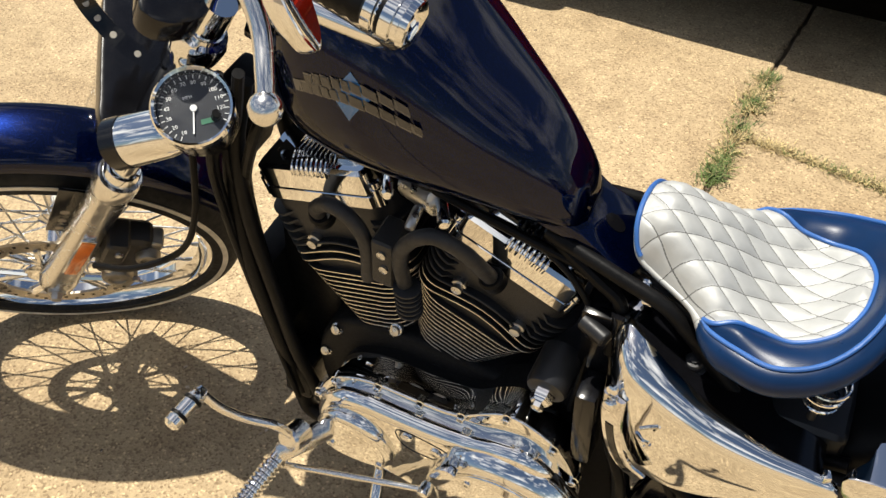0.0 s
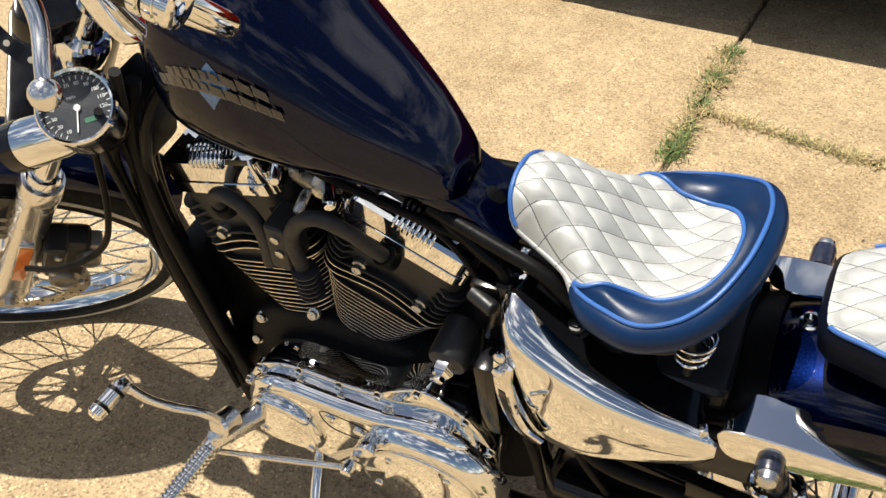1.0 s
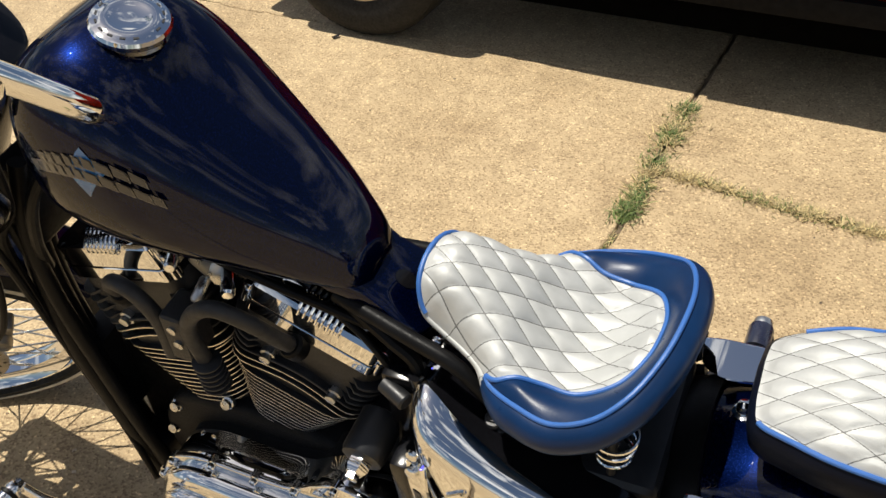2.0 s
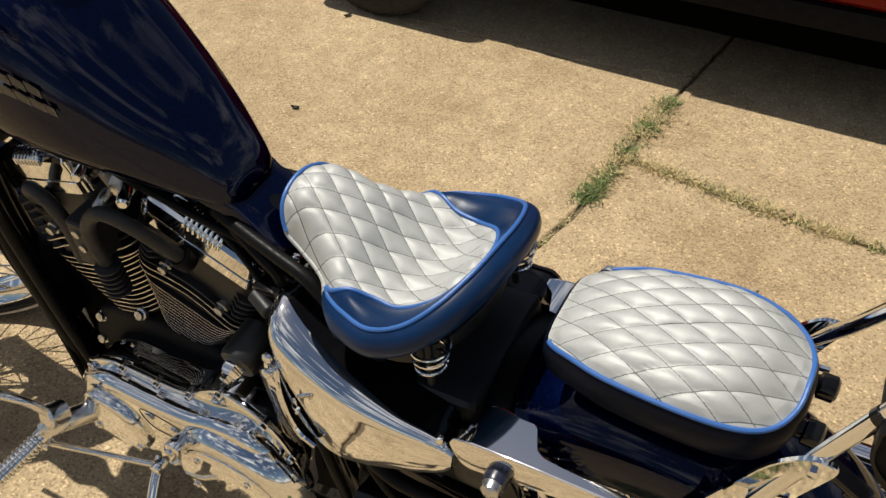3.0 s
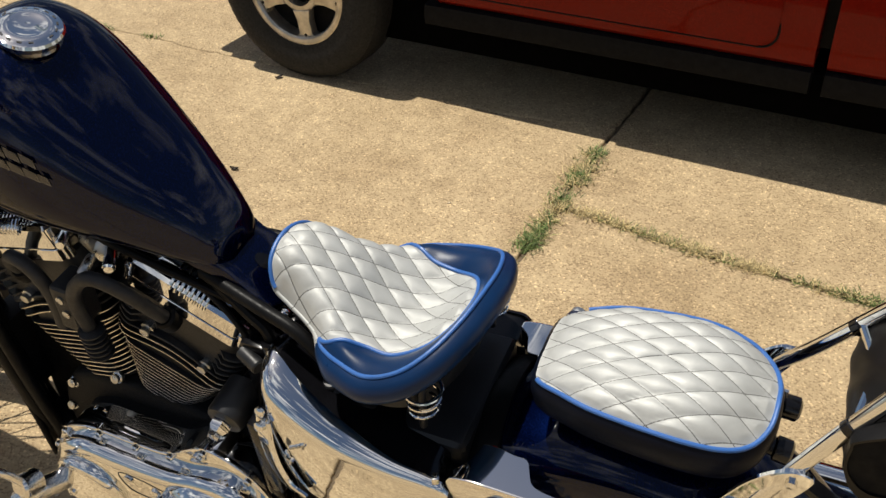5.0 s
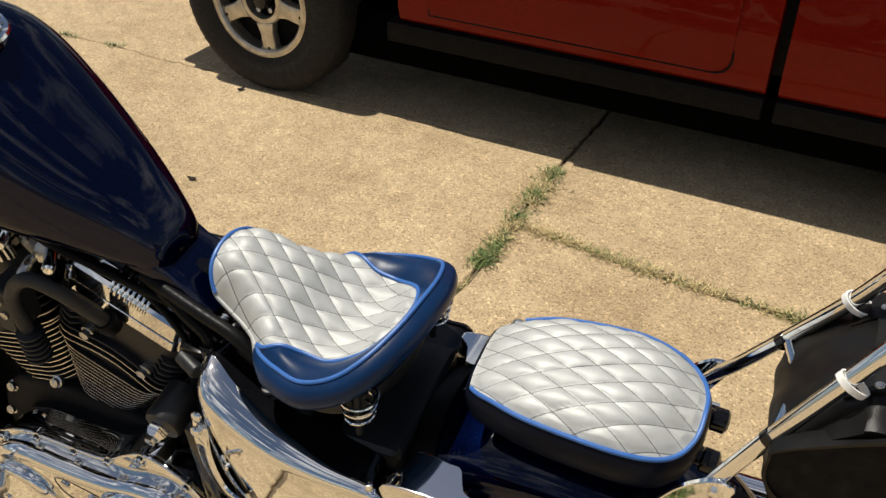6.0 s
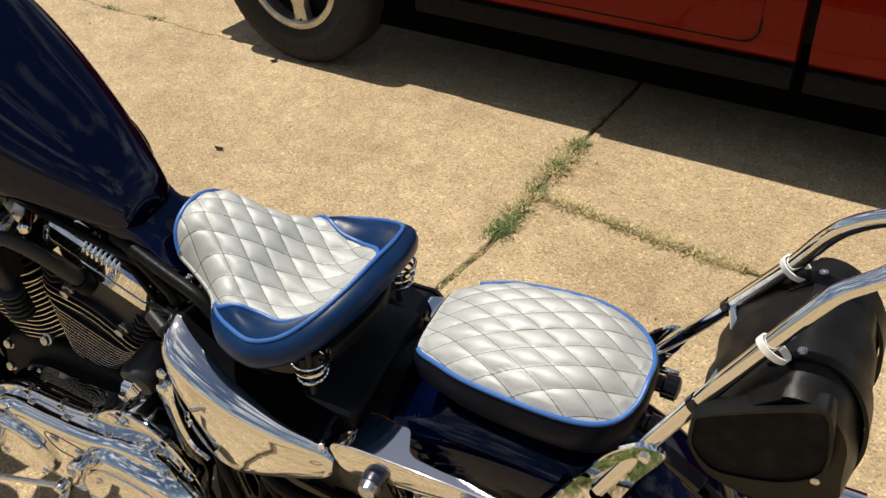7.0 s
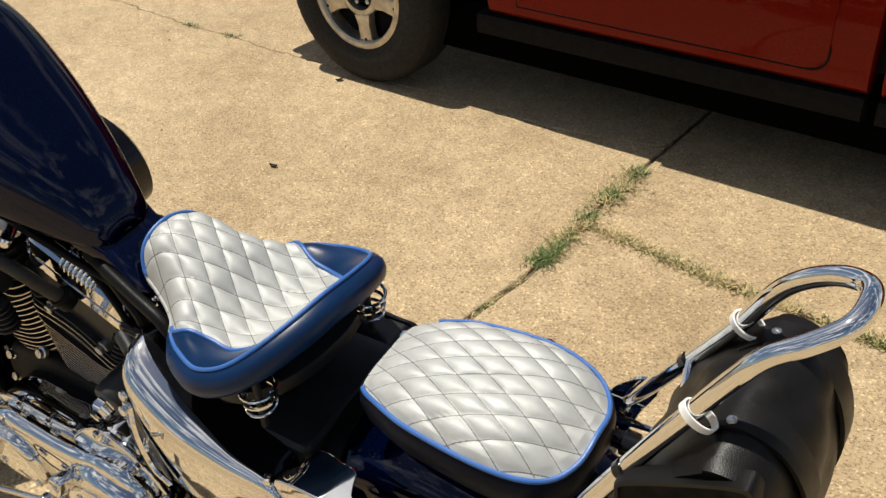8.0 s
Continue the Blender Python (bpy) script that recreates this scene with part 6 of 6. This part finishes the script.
# black rocker strip, and chassis blocks that paint in the shade beneath
bm = bmesh.new()
skin(bm, [(0.09, 0.268), (0.03, 0.270), (0.004, 0.282), (-0.002, 0.31), (0.002, 0.348), (0.03, 0.354)], -0.33, 0.925)
part("rocker_strip", bm, GREY_PLASTIC, truck, "dull black rocker strip")
bm = bmesh.new()
skin(bm, [(0.09, 0.268), (0.03, 0.270), (0.004, 0.282), (-0.002, 0.31), (0.002, 0.348), (0.03, 0.354)], 0.962, 2.7)
part("rocker_strip", bm, GREY_PLASTIC, truck, "dull black rocker strip")
# set low and coloured near-black to stand for the shade under the body
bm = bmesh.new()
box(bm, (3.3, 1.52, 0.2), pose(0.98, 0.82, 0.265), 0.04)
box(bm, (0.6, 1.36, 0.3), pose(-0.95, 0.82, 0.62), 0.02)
part("chassis", bm, SHADE_BLACK, truck)
bm = bmesh.new()
box(bm, (0.14, 1.6, 0.18), pose(-1.36, 0.82, 0.50), 0.04, 3)
part("front_bumper", bm, GREY_PLASTIC, truck)
# windows
bm = bmesh.new()
box(bm, (0.72, 0.006, 0.30), pose(0.36, 0.125, 1.19, -18, 0, 0), 0.002)
part("side_window", bm, plain("dark_glass", (0.01, 0.012, 0.012), 0.05), truck)


def truck_wheel(x, y):
    m = pose(x, y, 0.342, 90)           # z axis outwards
    bm = bmesh.new()
    hoop(bm, [(0.195, -0.02), (0.20, 0.0), (0.215, 0.006), (0.25, 0.014), (0.29, 0.012), (0.315, 0.002), (0.332, -0.012), (0.341, -0.03), (0.342, -0.06), (0.342, -0.15), (0.335, -0.18), (0.30, -0.2), (0.195, -0.19)], m, 96)
    w = part("wheel", bm, TYRE, truck, "worn black truck tyre on a five-spoke alloy rim")
    bm = bmesh.new()
    box(bm, (0.004, 0.024, 0.045), None, 0.0015)
    tb = part("tread_block", bm, TYRE, w)
    k = 0
    for i in range(60):
        a = 2 * math.pi * i / 60
        mm_ = m @ Matrix.Rotation(a, 4, "Z") @ Matrix.Translation((0.3365, 0, -0.034)) @ pose(0, 0, 0, 0, -12, 0)
        if i == 0:
            tb.matrix_basis = mm_
        else:
            like(tb, mm_)
    alloy = plain("machined_alloy", (0.50, 0.46, 0.39), 0.38, 0.85)
    bm = bmesh.new()
    hoop(bm, [(0.178, -0.03), (0.178, -0.004), (0.184, 0.004), (0.196, 0.006), (0.204, 0.002), (0.204, -0.014), (0.192, -0.12), (0.186, -0.12)], m, 72)
    part("rim", bm, alloy, w, "silver alloy rim")
    bm = bmesh.new()
    hoop(bm, [(0.062, -0.034), (0.066, -0.014), (0.082, -0.014), (0.088, -0.02), (0.088, -0.05), (0.062, -0.05)], m, 48)
    part("rim_hub", bm, alloy, w)
    for i in range(5):
        a = radians(90 + 72 * i - 180 + 8)
        bm = bmesh.new()
        out = [(0.08, -0.036), (0.12, -0.028), (0.165, -0.03), (0.185, -0.05), (0.185, 0.05), (0.165, 0.03), (0.12, 0.028), (0.08, 0.036)]
        slab(bm, out, m @ Matrix.Rotation(a, 4, "Z") @ Matrix.Translation((0, 0, -0.045)), 0.034, 0.007)
        part("rim_spoke", bm, alloy, w)
        bm = bmesh.new()
        lathe(bm, [(0.006, -0.02), (0.006, -0.0105)], m @ Matrix.Rotation(a, 4, "Z") @ Matrix.Translation((0.172, 0, 0)), 10)
        part("spoke_hole", bm, BLACK, w)
        bm = bmesh.new()
        lathe(bm, [(0.010, -0.06), (0.010, -0.026), (0.0, -0.022)], m @ Matrix.Rotation(a + 0.6, 4, "Z") @ Matrix.Translation((0.045, 0, 0)), 6, caps=False)
        part("lug_nut", bm, STEEL, w)
    bm = bmesh.new()
    lathe(bm, [(0.19, -0.06), (0.06, -0.058), (0.058, -0.062), (0, -0.062)], m, 48, caps=False)
    part("brake_drum", bm, GREY_PLASTIC, w)
    bm = bmesh.new()
    lathe(bm, [(0.032, -0.06), (0.032, -0.02), (0.026, -0.008), (0.012, -0.004), (0, -0.004)], m, 24, caps=False)
    part("hub_cap", bm, BLACK, w)
    return w


truck_wheel(-0.83, -0.05)
truck_wheel(1.95, -0.01)

# ---- ground: concrete slabs with weedy joints ----
def wander(points, step=0.035, size=0.004, seed=1):
    """Breaks a line into short uneven pieces."""
    rnd = random.Random(seed)
    out = []
    for (ax, ay), (bx, by) in zip(points, points[1:]):
        n = max(1, int(math.hypot(bx - ax, by - ay) / step))
        for k in range(n):
            out.append((ax + (bx - ax) * k / n + rnd.uniform(-size, size), ay + (by - ay) * k / n + rnd.uniform(-size, size)))
    out.append(points[-1])
    return out


def offset(line, d):
    """Shifts an open line sideways by d (to its left)."""
    out = []
    for i, (x, y) in enumerate(line):
        a, b = line[max(0, i - 1)], line[min(len(line) - 1, i + 1)]
        tx, ty = b[0] - a[0], b[1] - a[1]
        l = math.hypot(tx, ty) or 1
        out.append((x - ty / l * d, y + tx / l * d))
    return out


bm = bmesh.new()
box(bm, (2400, 2400, 0.1), pose(0, 0, -0.062))
ground = tagged(part("ground", bm, plain("dry_soil", (0.13, 0.095, 0.058), 0.95, scale=12, bump=0.004), smooth=False), "dry tan soil under the driveway slabs", "ground", kind="structure")
pavement = tagged(new("driveway"), "tan exposed-aggregate concrete driveway slabs with weedy joints", "driveway", kind="structure")
JOINT = [(0.10, -14.0), (0.16, -3.0), (0.21, 0.0), (0.258, 0.74), (0.30, 0.98), (0.312, 1.12), (0.318, 1.27)]
JOINT_FAR = [(0.318, 1.27), (0.33, 1.43), (0.347, 1.66), (0.368, 1.84), (0.398, 2.13), (0.6, 4.5), (1.3, 14.0)]
CROSS = [(0.318, 1.27), (0.466, 1.242), (0.64, 1.2), (0.80, 1.172), (0.95, 1.15), (1.10, 1.13), (1.6, 1.06), (4.0, 0.75), (14.0, -0.6)]
CRACK = [(-14.0, 3.6), (-4.5, 2.25), (-2.405, 1.992), (-1.85, 1.91), (-1.6, 1.9), (-1.367, 1.866), (-1.147, 1.85), (-0.55, 1.81), (-0.364, 1.795), (-0.18, 1.774), (-0.05, 1.766), (0.1, 1.775), (0.223, 1.79), (0.362, 1.80)]


def slab_piece(outline):
    bm = bmesh.new()
    loops = []
    for d, z in ((0.0, -0.05), (0.0, -0.006), (0.002, -0.002), (0.006, 0.0)):
        loops.append([(x, y, z) for x, y in (inset(outline, d) if d else outline)])
    vs = [[bm.verts.new(p) for p in loop] for loop in loops]
    n = len(outline)
    for a, b in zip(vs, vs[1:]):
        for i in range(n):
            bm.faces.new((a[i], a[(i + 1) % n], b[(i + 1) % n], b[i]))
    bm.faces.new(vs[-1])
    part("slab", bm, CONCRETE, pavement, smooth=False)


jn, jf, cr = wander(JOINT, seed=2), wander(JOINT_FAR, seed=3), wander(CROSS, seed=4)
ck = wander(CRACK, 0.03, 0.008, 5)
far_split = next(i for i, p in enumerate(jf) if p[1] > 1.79)
west = offset(jn, 0.008) + offset(jf[1:far_split + 1], 0.006)
slab_piece(west + offset(ck[:-1], -0.0016)[::-1] + [(-14, -14)])
slab_piece(offset(ck[:-1], 0.0016) + offset(jf[far_split + 1:], 0.006) + [(-14, 14)])
slab_piece(offset(cr[1:], -0.008)[::-1] + offset(jn, -0.008)[::-1][1:] + [(14, -14)])
slab_piece(offset(cr[1:], 0.008) + [(14, 14)] + offset(jf[1:], -0.006)[::-1])


def blades(bm, points, colour_index, rnd, height, lean):
    for x, y, z in points:
        a = rnd.uniform(0, 2 * math.pi)
        h = rnd.uniform(0.4, 1.0) * height
        l = rnd.uniform(0.2, 1.0) * lean
        w = rnd.uniform(0.0012, 0.0026)
        dx, dy = math.cos(a), math.sin(a)
        px, py = -dy * w, dx * w
        q = [(0, 0), (l * 0.35, h * 0.6), (l, h)]
        v = []
        for k, (o, up) in enumerate(q):
            t = 1 - k / 2.6
            v.append((bm.verts.new((x + dx * o + px * t, y + dy * o + py * t, z + up)), bm.verts.new((x + dx * o - px * t, y + dy * o - py * t, z + up))))
        for p, r in zip(v, v[1:]):
            f = bm.faces.new((p[0], p[1], r[1], r[0]))
            f.material_index = colour_index


def on_line(line, t):
    n = len(line) - 1
    lens = [math.dist(line[i], line[i + 1]) for i in range(n)]
    d = t * sum(lens)
    for i in range(n):
        if d <= lens[i] or i == n - 1:
            f = d / lens[i]
            return line[i][0] + (line[i + 1][0] - line[i][0]) * f, line[i][1] + (line[i + 1][1] - line[i][1]) * f
        d -= lens[i]


def leaf_mat(name, colour):
    n = Nodes(name)
    r = n.add("ShaderNodeNewGeometry")
    lo, hi = tuple(c * 0.45 for c in colour), tuple(c * 1.6 for c in colour)
    n.set(Base_Color=n.ramp(r.outputs["Random Per Island"], [(0, lo), (1, hi)]), Roughness=0.7)
    return n.mat


GRASS, STRAW = leaf_mat("grass_blade", (0.095, 0.135, 0.032)), leaf_mat("dry_straw", (0.40, 0.31, 0.145))
rnd = random.Random(7)
bm = bmesh.new()
upright = [(0.30, 1.0), (0.312, 1.12), (0.318, 1.27), (0.33, 1.43), (0.347, 1.70)]
lying = CROSS[:6] + [(1.6, 1.06), (2.2, 0.98)]
tufts = [(on_line(upright, rnd.uniform(0.02, 1)), rnd.uniform(0.006, 0.03), rnd.random() < 0.55) for _ in range(46)]
for (cx, cy), r, green in tufts:
    pts = [(rnd.gauss(cx, r), rnd.gauss(cy, r * 1.2), -0.004) for _ in range(44)]
    blades(bm, pts, 0 if green else 1, rnd, 0.022, 0.038)
tufts = [(on_line(lying, rnd.random()), rnd.uniform(0.010, 0.020)) for _ in range(230)]
for (cx, cy), r in tufts:
    # straw near the crossing, greener clumps further along
    green = rnd.random() < 0.06 + 0.34 * max(0.0, math.sin(7.0 * cx - 1.2)) * min(1.0, max(0.0, cx - 0.55) * 4)
    pts = [(rnd.gauss(cx, r * 1.6), rnd.gauss(cy, r * 0.8), -0.006) for _ in range(24)]
    blades(bm, pts, 0 if green else 1, rnd, 0.019, 0.034)
# dead matting in the near joint, and weeds beside the near side of the bike
matted = [(0.235, 0.38), (0.258, 0.74), (0.30, 1.0)]
for _ in range(60):
    cx, cy = on_line(matted, rnd.random())
    blades(bm, [(rnd.gauss(cx, 0.007), rnd.gauss(cy, 0.012), -0.006) for _ in range(14)], 1 if rnd.random() < 0.85 else 0, rnd, 0.007, 0.016)
for _ in range(40):
    cx, cy = on_line([(0.70, -0.54), (0.80, -0.60), (0.93, -0.66)], rnd.random())
    blades(bm, [(rnd.gauss(cx, 0.022), rnd.gauss(cy, 0.022), -0.002) for _ in range(50)], 0 if rnd.random() < 0.8 else 1, rnd, 0.03, 0.04)
for cx, cy in ((-1.86, 1.91), (-1.62, 1.9), (-2.7, 2.03)):
    blades(bm, [(rnd.gauss(cx, 0.03), rnd.gauss(cy, 0.012), -0.004) for _ in range(50)], 0, rnd, 0.02, 0.03)
weeds = part("grass", bm, [GRASS, STRAW], smooth=False)
tagged(weeds, "green weeds and dry straw growing in the slab joints", "grass", kind="stuff")
# loose bits of gravel and bark
bm = bmesh.new()
for k in range(160):
    x, y = rnd.uniform(-2.2, 1.8), rnd.uniform(-0.6, 1.9)
    r = rnd.uniform(0.0015, 0.004)
    v = bmesh.ops.create_icosphere(bm, subdivisions=1, radius=r)["verts"]
    bmesh.ops.transform(bm, matrix=pose(x, y, r * 0.4, 0, 0, rnd.uniform(0, 90)) @ Matrix.Diagonal((1.5, 1, 0.6, 1)), verts=v)
pebble = Nodes("gravel_bits")
g = pebble.add("ShaderNodeNewGeometry")
pebble.set(Base_Color=pebble.ramp(g.outputs["Random Per Island"], [(0, (0.03, 0.025, 0.02)), (0.5, (0.3, 0.22, 0.14)), (1, (0.6, 0.5, 0.38))]), Roughness=0.9)
tagged(part("gravel", bm, pebble.mat), "small loose gravel and bark bits on the slabs", "gravel", kind="stuff")


# ---- a dry leaf on the concrete ----
def dry_leaf(x, y, turn, size):
    leaf = tagged(new("fallen_leaf"), "small curled dark brown leaf lying on the concrete", "leaf")
    leaf.matrix_world = pose(x, y, 0.0, 0, 0, turn)
    bm = bmesh.new()
    rows = []
    for k in range(9):
        t = k / 8
        w = size * 0.28 * math.sin(math.pi * min(1, t * 1.02)) ** 0.8 + 0.0004
        lift = 0.0012 + 0.006 * (2 * t - 1) ** 2
        rows.append([bm.verts.new((size * (t - 0.5), w * q, lift + 0.004 * q * q)) for q in (-1, -0.5, 0, 0.5, 1)])
    for a, b in zip(rows, rows[1:]):
        for i in range(4):
            bm.faces.new((a[i], a[i + 1], b[i + 1], b[i]))
    bmesh.ops.solidify(bm, geom=bm.faces[:], thickness=0.0012)
    part("blade", bm, LEAF, leaf)


LEAF = plain("dry_leaf", (0.035, 0.022, 0.014), 0.7, vary=0.4)
dry_leaf(-0.692, 1.10, 10, 0.03)
dry_leaf(-0.914, 1.743, 65, 0.035)
